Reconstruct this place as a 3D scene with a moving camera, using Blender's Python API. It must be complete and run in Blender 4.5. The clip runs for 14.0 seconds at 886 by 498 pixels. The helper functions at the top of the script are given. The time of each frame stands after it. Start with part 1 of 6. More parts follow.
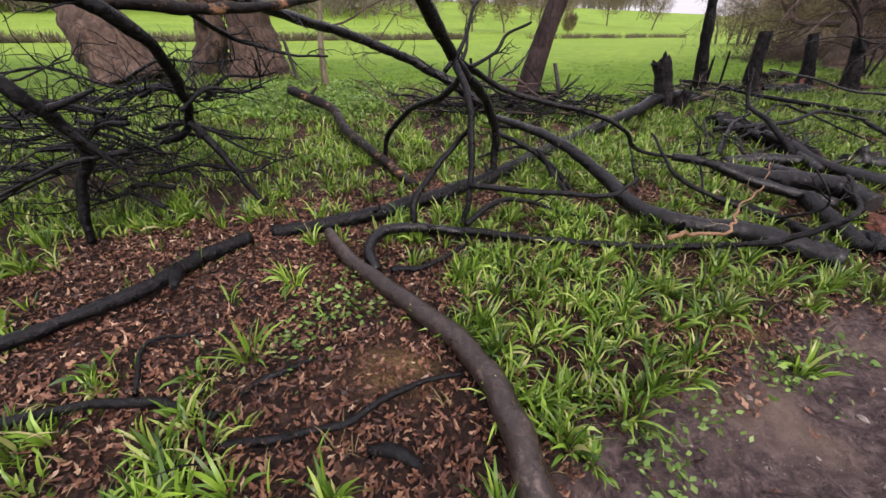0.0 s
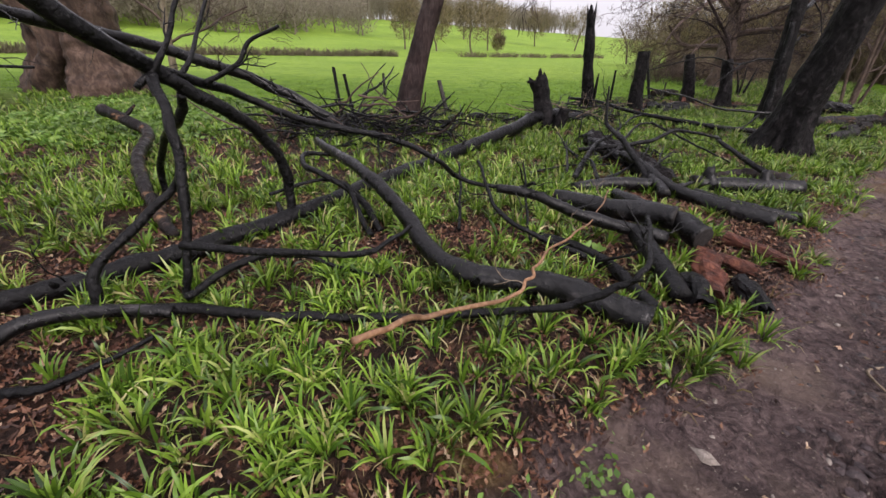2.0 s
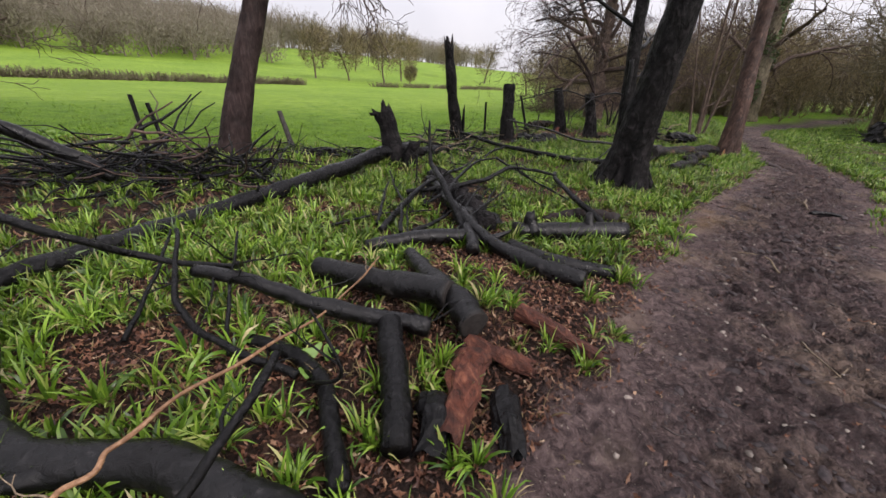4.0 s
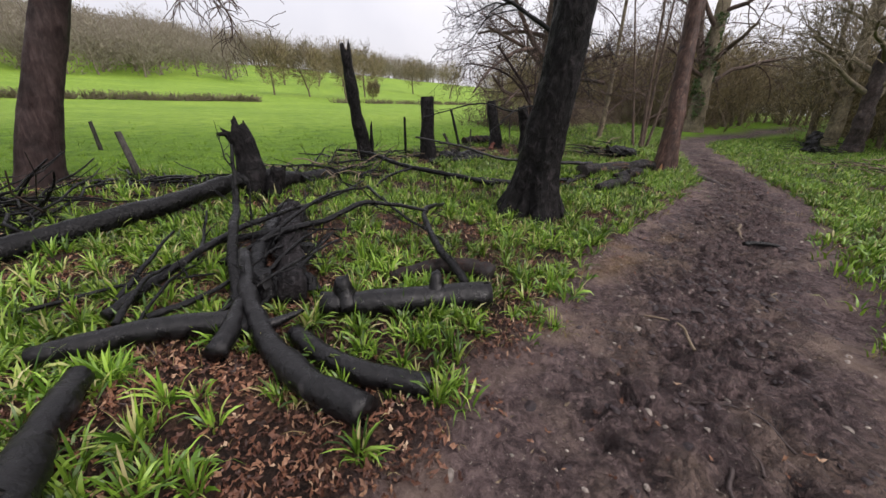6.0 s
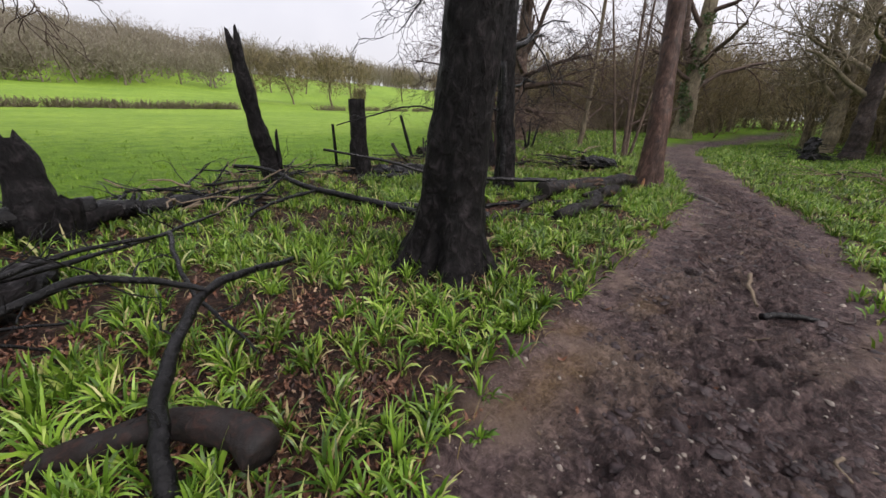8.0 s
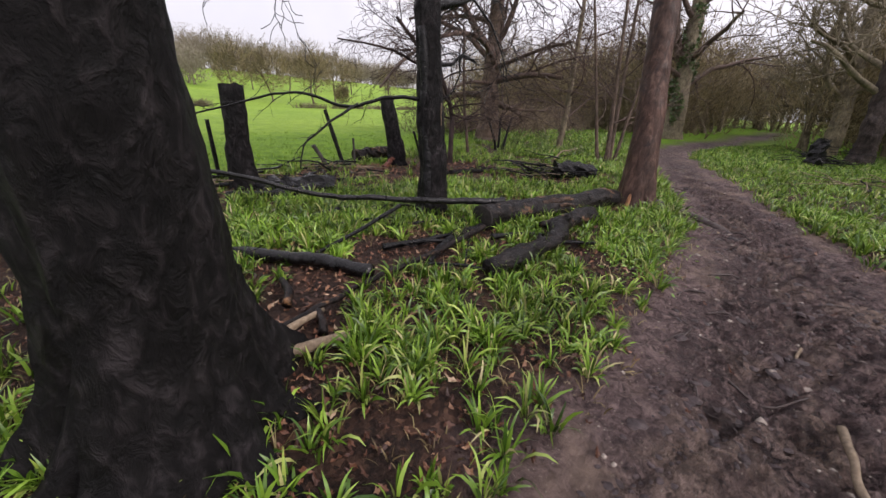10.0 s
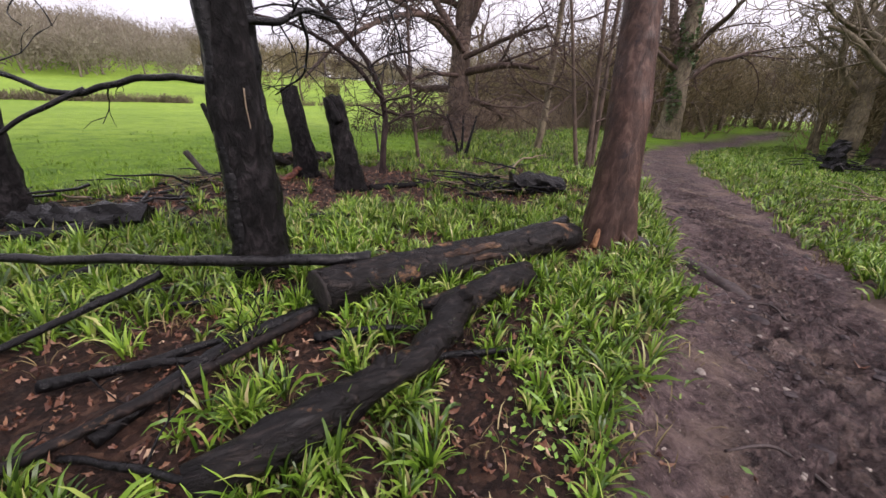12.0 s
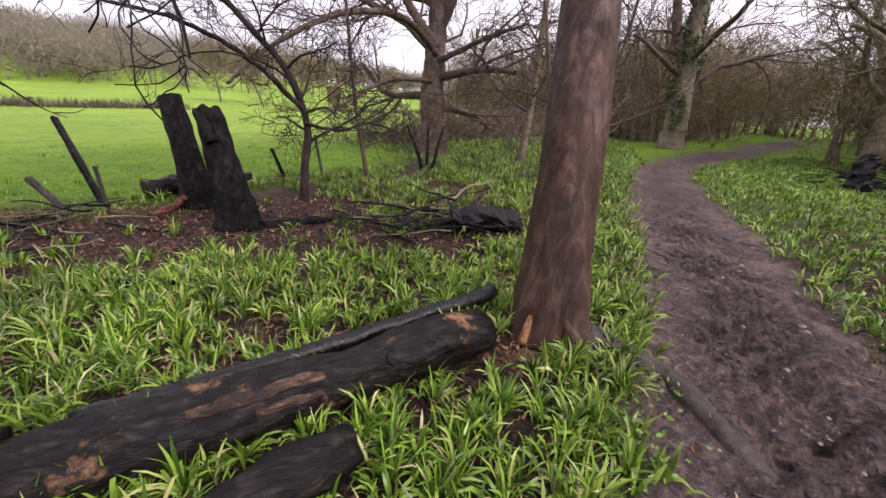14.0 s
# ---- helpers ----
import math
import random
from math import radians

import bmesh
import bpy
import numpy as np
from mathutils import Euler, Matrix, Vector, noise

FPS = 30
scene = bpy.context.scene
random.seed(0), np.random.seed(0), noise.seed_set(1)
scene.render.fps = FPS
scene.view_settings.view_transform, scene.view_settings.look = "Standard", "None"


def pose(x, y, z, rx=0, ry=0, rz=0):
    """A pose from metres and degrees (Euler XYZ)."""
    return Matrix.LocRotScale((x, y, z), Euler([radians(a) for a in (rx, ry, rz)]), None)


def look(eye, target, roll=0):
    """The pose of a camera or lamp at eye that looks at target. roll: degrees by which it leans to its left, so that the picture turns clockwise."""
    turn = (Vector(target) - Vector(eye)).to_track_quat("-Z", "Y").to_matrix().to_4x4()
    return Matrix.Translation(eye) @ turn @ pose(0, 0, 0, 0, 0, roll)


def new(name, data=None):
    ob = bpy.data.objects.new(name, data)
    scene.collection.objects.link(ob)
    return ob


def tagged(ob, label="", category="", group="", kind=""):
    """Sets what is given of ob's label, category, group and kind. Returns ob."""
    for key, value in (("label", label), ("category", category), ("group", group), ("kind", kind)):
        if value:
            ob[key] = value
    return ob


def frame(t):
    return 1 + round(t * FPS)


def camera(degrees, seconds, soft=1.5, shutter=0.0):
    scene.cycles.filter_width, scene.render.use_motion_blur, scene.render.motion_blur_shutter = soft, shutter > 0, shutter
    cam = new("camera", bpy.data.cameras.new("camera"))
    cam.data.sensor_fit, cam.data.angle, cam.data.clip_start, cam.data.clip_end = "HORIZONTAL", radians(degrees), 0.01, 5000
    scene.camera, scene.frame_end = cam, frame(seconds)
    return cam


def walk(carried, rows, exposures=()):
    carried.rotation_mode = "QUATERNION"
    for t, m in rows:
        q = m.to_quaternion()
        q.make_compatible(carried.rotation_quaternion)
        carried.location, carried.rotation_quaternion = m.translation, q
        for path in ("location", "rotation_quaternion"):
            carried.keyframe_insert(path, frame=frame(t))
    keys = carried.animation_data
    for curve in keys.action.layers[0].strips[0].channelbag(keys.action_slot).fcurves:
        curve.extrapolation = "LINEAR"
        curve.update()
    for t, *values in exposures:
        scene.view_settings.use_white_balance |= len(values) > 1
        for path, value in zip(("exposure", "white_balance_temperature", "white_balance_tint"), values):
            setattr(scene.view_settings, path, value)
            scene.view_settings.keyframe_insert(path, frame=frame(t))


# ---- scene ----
cam = camera(99.7, 14.0)
METRES, EYE, TILT, LEAN, TURN = 13.9, 1.5, 0.0, 0.0, 0.0
ROWS = [
    (0.0, 0.0, 0.0, 0.0, 0.71, -31.57, -1.16),
    (0.5, 0.0176, 0.0159, -0.0025, 1.34, -31.34, -1.55),
    (1.0, 0.0445, 0.026, -0.0029, -0.3, -30.95, -1.63),
    (1.5, 0.0753, 0.0355, -0.0028, -3.44, -30.32, -1.93),
    (2.0, 0.1003, 0.0547, -0.003, -7.4, -29.22, -2.29),
    (2.5, 0.1232, 0.0708, -0.002, -11.28, -27.97, -2.73),
    (3.0, 0.1534, 0.0816, -0.002, -14.21, -26.91, -3.24),
    (3.5, 0.1824, 0.0927, -0.002, -16.36, -25.87, -3.47),
    (4.0, 0.2163, 0.105, -0.0007, -18.5, -24.84, -3.64),
    (6.5, 0.371, 0.1774, 0.0003, -23.24, -22.24, -3.03),
    (7.0, 0.4034, 0.2006, 0.0006, -23.56, -21.94, -3.0),
    (7.5, 0.4384, 0.2219, -0.0016, -23.83, -21.71, -3.05),
    (8.0, 0.4656, 0.2427, -0.0035, -23.99, -21.52, -2.96),
    (8.5, 0.4996, 0.2664, -0.0054, -24.26, -21.51, -3.02),
    (11.0, 0.6703, 0.3954, -0.0118, -25.68, -21.76, -3.37),
    (11.5, 0.7084, 0.4158, -0.0123, -25.59, -21.9, -3.4),
    (12.0, 0.7417, 0.4371, -0.0107, -25.54, -21.9, -3.35),
    (12.5, 0.7701, 0.4568, -0.0058, -25.51, -21.89, -3.36),
    (13.0, 0.8033, 0.4711, -0.0043, -25.38, -21.88, -3.42),
    (13.5, 0.8306, 0.4851, -0.0038, -25.12, -21.75, -3.39),
    (14.0, 0.8558, 0.4998, -0.0015, -24.5, -21.21, -3.34),
]
walk(cam, [(t, pose(0, 0, EYE, TILT, LEAN, TURN) @ pose(METRES * x, METRES * y, METRES * z, 90 + pitch, roll, yaw)) for t, x, y, z, yaw, pitch, roll in ROWS],
     exposures=[(0.0, 0.84, 6500, 24), (1.5, 0.72, 6500, 22), (4.0, 0.62, 6500, 18), (8.5, 0.62, 6500, 16), (11.0, 0.8, 6500, 24), (14.0, 1.0, 6500, 26)])

# ---- sky: bright overcast, a weak and very soft sun behind the cloud ----
SUN_UP, SUN_TURN = 42, 150
world = bpy.data.worlds.new("overcast_sky")
scene.world = world
world.use_nodes = True
wn, wl = world.node_tree.nodes, world.node_tree.links
back = wn["Background"]
sky = wn.new("ShaderNodeTexSky")
sky.sky_type, sky.sun_disc = "NISHITA", False
sky.sun_elevation, sky.sun_rotation = radians(SUN_UP), radians(SUN_TURN)
sky.air_density, sky.dust_density = 1.0, 4.0
veil = wn.new("ShaderNodeTexNoise")
veil.inputs["Scale"].default_value, veil.inputs["Detail"].default_value = 2.2, 5
tone = wn.new("ShaderNodeValToRGB")
tone.color_ramp.elements[0].position, tone.color_ramp.elements[1].position = 0.3, 0.75
tone.color_ramp.elements[0].color, tone.color_ramp.elements[1].color = (0.74, 0.755, 0.79, 1), (1, 1, 1, 1)
lift = wn.new("ShaderNodeMix")
lift.data_type, lift.blend_type = "RGBA", "MULTIPLY"
lift.inputs["Factor"].default_value, lift.inputs["B"].default_value = 1.0, (8.8, 8.8, 8.9, 1)
cloud = wn.new("ShaderNodeMix")
cloud.data_type = "RGBA"
cloud.inputs["Factor"].default_value = 0.88
wl.new(veil.outputs["Fac"], tone.inputs["Fac"])
wl.new(tone.outputs["Color"], lift.inputs["A"])
wl.new(sky.outputs["Color"], cloud.inputs["A"])
wl.new(lift.outputs["Result"], cloud.inputs["B"])
# an overcast sky is brightest overhead
spot = wn.new("ShaderNodeTexCoord")
apart = wn.new("ShaderNodeSeparateXYZ")
climb = wn.new("ShaderNodeMapRange")
climb.inputs["To Min"].default_value, climb.inputs["To Max"].default_value = 0.86, 1.5
dome = wn.new("ShaderNodeMix")
dome.data_type, dome.blend_type = "RGBA", "MULTIPLY"
dome.inputs["Factor"].default_value = 1.0
wl.new(spot.outputs["Generated"], apart.inputs["Vector"])
wl.new(apart.outputs["Z"], climb.inputs["Value"])
wl.new(climb.outputs["Result"], dome.inputs["B"])
wl.new(cloud.outputs["Result"], dome.inputs["A"])
wl.new(dome.outputs["Result"], back.inputs["Color"])
back.inputs["Strength"].default_value = 0.09
lamp = bpy.data.lights.new("sun", "SUN")
lamp.energy, lamp.angle, lamp.color = 1.5, radians(30), (1.0, 0.96, 0.9)
sun = new("sun", lamp)
sun.matrix_world = look((0, 0, 30), (30 * math.sin(radians(SUN_TURN)) * -1, -30 * math.cos(radians(SUN_TURN)), 30 - 30 * math.tan(radians(SUN_UP))))

# ---- materials ----
def nodes_of(name):
    m = bpy.data.materials.new(name)
    m.use_nodes = True
    return m, m.node_tree.nodes, m.node_tree.links, m.node_tree.nodes["Principled BSDF"]


def ramp(n, l, fac, stops):
    r = n.new("ShaderNodeValToRGB")
    e = r.color_ramp.elements
    while len(e) < len(stops):
        e.new(0.5)
    for el, (p, c) in zip(e, stops):
        el.position, el.color = p, (*c, 1)
    l.new(fac, r.inputs["Fac"])
    return r.outputs["Color"]


def noise_tex(n, l, scale, detail=6, rough=0.6, stretch=None, distort=0.0):
    t = n.new("ShaderNodeTexNoise")
    t.inputs["Scale"].default_value, t.inputs["Detail"].default_value = scale, detail
    t.inputs["Roughness"].default_value, t.inputs["Distortion"].default_value = rough, distort
    g = n.new("ShaderNodeNewGeometry")
    if stretch:
        mp = n.new("ShaderNodeMapping")
        mp.inputs["Scale"].default_value = stretch
        l.new(g.outputs["Position"], mp.inputs["Vector"])
        l.new(mp.outputs["Vector"], t.inputs["Vector"])
    else:
        l.new(g.outputs["Position"], t.inputs["Vector"])
    return t.outputs["Fac"]


def mixed(n, l, fac, a, b, blend="MIX"):
    m = n.new("ShaderNodeMix")
    m.data_type, m.blend_type = "RGBA", blend
    for key, v in (("Factor", fac), ("A", a), ("B", b)):
        if isinstance(v, (int, float)):
            m.inputs[key].default_value = v
        elif isinstance(v, tuple):
            m.inputs[key].default_value = (*v, 1)
        else:
            l.new(v, m.inputs[key])
    return m.outputs["Result"]


def bumped(n, l, p, height, strength, distance, under=None):
    b = n.new("ShaderNodeBump")
    b.inputs["Strength"].default_value, b.inputs["Distance"].default_value = strength, distance
    l.new(height, b.inputs["Height"])
    if under:
        l.new(under, b.inputs["Normal"])
    l.new(b.outputs["Normal"], p.inputs["Normal"])
    return b.outputs["Normal"]


def bark(name, dark, mid, light, plate=26, relief=0.012, rough=0.75, stretch=(1, 1, 0.3), patch=None, gloss=0.4):
    """Bark: plates and cracks along the grain, two scales of tone, optional patches of another colour."""
    m, n, l, p = nodes_of(name)
    grain = noise_tex(n, l, plate, 8, 0.65, stretch, 0.6)
    broad = noise_tex(n, l, 2.6, 5, 0.6)
    col = ramp(n, l, grain, [(0.3, dark), (0.52, mid), (0.75, light)])
    shade = ramp(n, l, broad, [(0.35, (0.55, 0.55, 0.55)), (0.7, (1.25, 1.25, 1.25))])
    col = mixed(n, l, 1.0, col, shade, "MULTIPLY")
    if patch:
        spots = noise_tex(n, l, 4.5, 6, 0.7)
        mask = ramp(n, l, spots, [(patch[1], (0, 0, 0)), (patch[1] + 0.1, (1, 1, 1))])
        col = mixed(n, l, mask, col, patch[0])
    l.new(col, p.inputs["Base Color"])
    v = n.new("ShaderNodeTexVoronoi")
    v.inputs["Scale"].default_value = plate * 0.7
    g = n.new("ShaderNodeNewGeometry")
    mp = n.new("ShaderNodeMapping")
    mp.inputs["Scale"].default_value = stretch
    l.new(g.outputs["Position"], mp.inputs["Vector"])
    l.new(mp.outputs["Vector"], v.inputs["Vector"])
    one = bumped(n, l, p, v.outputs["Distance"], 0.5, relief)
    bumped(n, l, p, grain, 0.9, relief, one)
    r = ramp(n, l, noise_tex(n, l, plate * 0.5, 5), [(0.35, (rough - 0.2,) * 3), (0.65, (min(1.0, rough + 0.2),) * 3)])
    l.new(r, p.inputs["Roughness"])
    p.inputs["Specular IOR Level"].default_value = gloss
    return m


CHAR = bark("charred_bark", (0.0015, 0.0015, 0.0015), (0.004, 0.0038, 0.0043), (0.02, 0.019, 0.021), 34, 0.012, 0.4, (1, 1, 1), gloss=0.22)
CHAR_LOG = bark("charred_log", (0.0015, 0.0015, 0.0015), (0.0045, 0.004, 0.0045), (0.02, 0.019, 0.02), 20, 0.01, 0.36, (1, 1, 1), ((0.055, 0.05, 0.051), 0.61), 0.32)
CHAR_TRUNK = bark("charred_trunk", (0.002, 0.002, 0.002), (0.008, 0.007, 0.0072), (0.045, 0.038, 0.04), 15, 0.06, 0.7, (1, 1, 0.6), gloss=0.16)
SCORCHED = bark("scorched_bark", (0.02, 0.011, 0.008), (0.066, 0.036, 0.027), (0.15, 0.092, 0.072), 14, 0.012, 0.6, (1, 1, 0.3), ((0.024, 0.015, 0.014), 0.57), 0.22)
MUD_ROOT = bark("muddy_root_bark", (0.018, 0.012, 0.011), (0.05, 0.035, 0.032), (0.1, 0.075, 0.068), 24, 0.008, 0.7, (1, 1, 1))
SAWN = bark("charred_sawn_face", (0.006, 0.005, 0.005), (0.02, 0.016, 0.014), (0.06, 0.05, 0.043), 60, 0.003, 0.8, (1, 1, 1))
LOG_BARK = bark("part_burnt_log", (0.003, 0.0025, 0.0025), (0.006, 0.0047, 0.0045), (0.05, 0.038, 0.033), 26, 0.022, 0.45, (0.35, 1, 1), ((0.22, 0.12, 0.06), 0.58), 0.2)
SCORCHED_GREY = bark("scorched_log", (0.003, 0.0025, 0.0025), (0.01, 0.0075, 0.007), (0.05, 0.035, 0.03), 22, 0.012, 0.5, (1, 1, 1), ((0.26, 0.14, 0.07), 0.565), 0.16)
FIELD_BARK = bark("smoked_bark", (0.016, 0.01, 0.01), (0.04, 0.027, 0.025), (0.075, 0.054, 0.05), 14, 0.012, 0.8, gloss=0.15)
OLD_BARK = bark("old_bark", (0.02, 0.011, 0.008), (0.09, 0.056, 0.04), (0.19, 0.13, 0.095), 9, 0.05, 0.9, (1, 1, 0.4), ((0.05, 0.03, 0.022), 0.58))
BROWN_BARK = bark("brown_bark", (0.035, 0.023, 0.017), (0.105, 0.072, 0.053), (0.19, 0.14, 0.11), 20, 0.015, 0.85)
OLIVE_BARK = bark("lichened_bark", (0.07, 0.057, 0.035), (0.17, 0.14, 0.09), (0.27, 0.23, 0.155), 18, 0.012, 0.85)
TWIG = bark("bare_twig", (0.035, 0.021, 0.017), (0.085, 0.055, 0.043), (0.15, 0.105, 0.082), 30, 0.004, 0.8)
# far trees: distance haze is put into these paler twig tones
HAZED_TWIG = bark("hazed_far_twig", (0.165, 0.135, 0.097), (0.225, 0.19, 0.14), (0.29, 0.25, 0.19), 0.5, 0.01, 0.9)
BARED = bark("bared_scorched_wood", (0.006, 0.004, 0.004), (0.06, 0.033, 0.02), (0.33, 0.2, 0.11), 34, 0.02, 0.8, (0.4, 1, 1), ((0.015, 0.01, 0.009), 0.5))
WOOD_CUT = bark("split_wood", (0.12, 0.05, 0.025), (0.3, 0.14, 0.06), (0.5, 0.28, 0.13), 30, 0.006, 0.8)
RED_ROT = bark("red_rotten_wood", (0.016, 0.006, 0.004), (0.1, 0.03, 0.017), (0.26, 0.1, 0.055), 22, 0.03, 0.9, (1, 0.5, 1), ((0.012, 0.008, 0.007), 0.6))
ORANGE_TWIG = bark("peeled_orange_twig", (0.13, 0.062, 0.032), (0.27, 0.145, 0.075), (0.4, 0.26, 0.16), 40, 0.003, 0.6, (1, 1, 1))
DRY_TWIG = bark("dry_pale_twig", (0.1, 0.07, 0.045), (0.2, 0.15, 0.1), (0.32, 0.25, 0.18), 40, 0.003, 0.8, (1, 1, 1))
POST_WOOD = bark("burnt_post_wood", (0.02, 0.017, 0.015), (0.05, 0.045, 0.04), (0.11, 0.1, 0.09), 40, 0.006, 0.85, (1, 1, 0.12))


def foliage(name, stops, rough=0.45, through_light=0.14, spread=0.45):
    """Leaves and blades: tone by island and by a broad patchiness, a little light through the blade."""
    m, n, l, p = nodes_of(name)
    g = n.new("ShaderNodeNewGeometry")
    col = ramp(n, l, g.outputs["Random Per Island"], stops)
    broad = noise_tex(n, l, 1.3, 4)
    shade = ramp(n, l, broad, [(0.3, (1 - spread,) * 3), (0.72, (1 + spread,) * 3)])
    col = mixed(n, l, 1.0, col, shade, "MULTIPLY")
    l.new(col, p.inputs["Base Color"])
    p.inputs["Roughness"].default_value = rough
    p.inputs["Specular IOR Level"].default_value = 0.4
    tr = n.new("ShaderNodeBsdfTranslucent")
    l.new(col, tr.inputs["Color"])
    mx = n.new("ShaderNodeMixShader")
    mx.inputs["Fac"].default_value = through_light
    out = n["Material Output"]
    l.new(p.outputs["BSDF"], mx.inputs[1])
    l.new(tr.outputs["BSDF"], mx.inputs[2])
    l.new(mx.outputs["Shader"], out.inputs["Surface"])
    return m


BLADE = foliage("bluebell_leaf", [(0.0, (0.024, 0.06, 0.007)), (0.4, (0.092, 0.182, 0.015)), (0.82, (0.222, 0.355, 0.042)), (0.94, (0.32, 0.37, 0.1)), (1.0, (0.42, 0.35, 0.19))], 0.36)
TURF = foliage("field_grass", [(0.0, (0.075, 0.15, 0.01)), (0.6, (0.14, 0.25, 0.016)), (1.0, (0.22, 0.33, 0.04))])
WEED = foliage("weed_leaf", [(0.0, (0.06, 0.13, 0.02)), (0.6, (0.12, 0.22, 0.035)), (1.0, (0.22, 0.32, 0.08))])
DARK_BARK = bark("dark_ridged_bark", (0.012, 0.008, 0.007), (0.036, 0.025, 0.022), (0.1, 0.075, 0.062), 10, 0.04, 0.85, (1, 1, 0.5), ((0.2, 0.17, 0.14), 0.64))
LITTER = foliage("dead_oak_leaf", [(0.0, (0.022, 0.009, 0.006)), (0.4, (0.085, 0.034, 0.02)), (0.78, (0.17, 0.075, 0.042)), (0.95, (0.3, 0.17, 0.1)), (1.0, (0.45, 0.33, 0.22))], 0.5, 0.1, 0.4)
IVY = foliage("ivy_leaf", [(0.0, (0.03, 0.06, 0.015)), (0.7, (0.06, 0.11, 0.03)), (1.0, (0.12, 0.17, 0.06))], 0.35, 0.1)
# twig ends of the far woods, greyed and lightened to paint in haze
HAZED_SPRAY = foliage("hazed_far_twig_ends", [(0.0, (0.2, 0.175, 0.13)), (0.6, (0.265, 0.235, 0.18)), (1.0, (0.33, 0.295, 0.23))], 0.9, 0.5, 0.12)
SCRUB = foliage("scrub_leaf", [(0.0, (0.1, 0.078, 0.04)), (0.6, (0.19, 0.15, 0.08)), (1.0, (0.3, 0.25, 0.14))], 0.7, 0.25)


def ground_material():
    m, n, l, p = nodes_of("woodland_ground")
    mud = n.new("ShaderNodeAttribute")
    mud.attribute_name = "mud"
    field = n.new("ShaderNodeAttribute")
    field.attribute_name = "field"
    fine, mid, broad = noise_tex(n, l, 55, 8, 0.7), noise_tex(n, l, 9, 7, 0.65), noise_tex(n, l, 1.4, 5, 0.6)
    crumb = n.new("ShaderNodeTexVoronoi")
    crumb.inputs["Scale"].default_value = 34
    geo = n.new("ShaderNodeNewGeometry")
    l.new(geo.outputs["Position"], crumb.inputs["Vector"])
    soil = ramp(n, l, fine, [(0.38, (0.006, 0.004, 0.0035)), (0.5, (0.018, 0.011, 0.0085)), (0.64, (0.06, 0.037, 0.027))])
    leafbits = ramp(n, l, crumb.outputs["Color"], [(0.2, (0.018, 0.009, 0.007)), (0.6, (0.07, 0.034, 0.022)), (0.95, (0.2, 0.11, 0.07))])
    soil = mixed(n, l, ramp(n, l, noise_tex(n, l, 3.2, 5), [(0.42, (0.1, 0.1, 0.1)), (0.62, (0.75, 0.75, 0.75))]), soil, leafbits)
    clods = noise_tex(n, l, 13, 9, 0.74, None, 1.2)
    wet = ramp(n, l, clods, [(0.4, (0.042, 0.028, 0.028)), (0.5, (0.1, 0.069, 0.067)), (0.62, (0.185, 0.133, 0.123))])
    wet = mixed(n, l, ramp(n, l, broad, [(0.5, (0, 0, 0)), (0.66, (0.85, 0.85, 0.85))]), wet, (0.2, 0.145, 0.115))
    # wet dark patches, strongest in the prints: relief shade put into the colour
    pit = n.new("ShaderNodeAttribute")
    pit.attribute_name = "wet"
    blot = ramp(n, l, noise_tex(n, l, 9, 9, 0.7, None, 1.2), [(0.43, (1, 1, 1)), (0.49, (0, 0, 0))])
    speck = ramp(n, l, noise_tex(n, l, 24, 6, 0.65, None, 0.9), [(0.43, (1, 1, 1)), (0.47, (0, 0, 0))])
    trod = mixed(n, l, 1.0, mixed(n, l, 1.0, blot, speck, "LIGHTEN"), pit.outputs["Color"], "MULTIPLY")
    grit = mixed(n, l, trod, wet, ramp(n, l, fine, [(0.4, (0.014, 0.0095, 0.01)), (0.62, (0.045, 0.031, 0.031))]))
    stone = ramp(n, l, noise_tex(n, l, 70, 3, 0.5), [(0.67, (0, 0, 0)), (0.7, (1, 1, 1))])
    grit = mixed(n, l, stone, grit, (0.28, 0.24, 0.2))
    turf = ramp(n, l, noise_tex(n, l, 14, 8, 0.75), [(0.3, (0.12, 0.2, 0.016)), (0.5, (0.185, 0.3, 0.03)), (0.7, (0.25, 0.36, 0.06))])
    sward = ramp(n, l, noise_tex(n, l, 0.12, 5, 0.6), [(0.35, (0.8, 0.86, 0.8)), (0.65, (1.15, 1.1, 1.1))])
    turf = mixed(n, l, 1.0, turf, sward, "MULTIPLY")
    tussock = ramp(n, l, noise_tex(n, l, 1.7, 7, 0.7), [(0.38, (0.62, 0.7, 0.6)), (0.55, (1.08, 1.05, 1.1))])
    # near strip of longer grass; turf beyond has distance haze in its colour
    lush = n.new("ShaderNodeAttribute")
    lush.attribute_name = "lush"
    sappy = ramp(n, l, noise_tex(n, l, 11, 8, 0.75), [(0.32, (0.05, 0.11, 0.005)), (0.5, (0.105, 0.205, 0.009)), (0.7, (0.175, 0.29, 0.022))])
    turf = mixed(n, l, lush.outputs["Fac"], turf, sappy)
    turf = mixed(n, l, 1.0, turf, tussock, "MULTIPLY")
    sand = n.new("ShaderNodeAttribute")
    sand.attribute_name = "sand"
    col = mixed(n, l, mud.outputs["Fac"], soil, grit)
    ochre = ramp(n, l, fine, [(0.36, (0.09, 0.05, 0.02)), (0.5, (0.2, 0.125, 0.05)), (0.66, (0.34, 0.24, 0.12))])
    col = mixed(n, l, sand.outputs["Fac"], col, ochre)
    col = mixed(n, l, field.outputs["Fac"], col, turf)
    l.new(col, p.inputs["Base Color"])
    r = mixed(n, l, trod, ramp(n, l, mid, [(0.3, (0.6,) * 3), (0.65, (0.9,) * 3)]), (0.32, 0.32, 0.32))
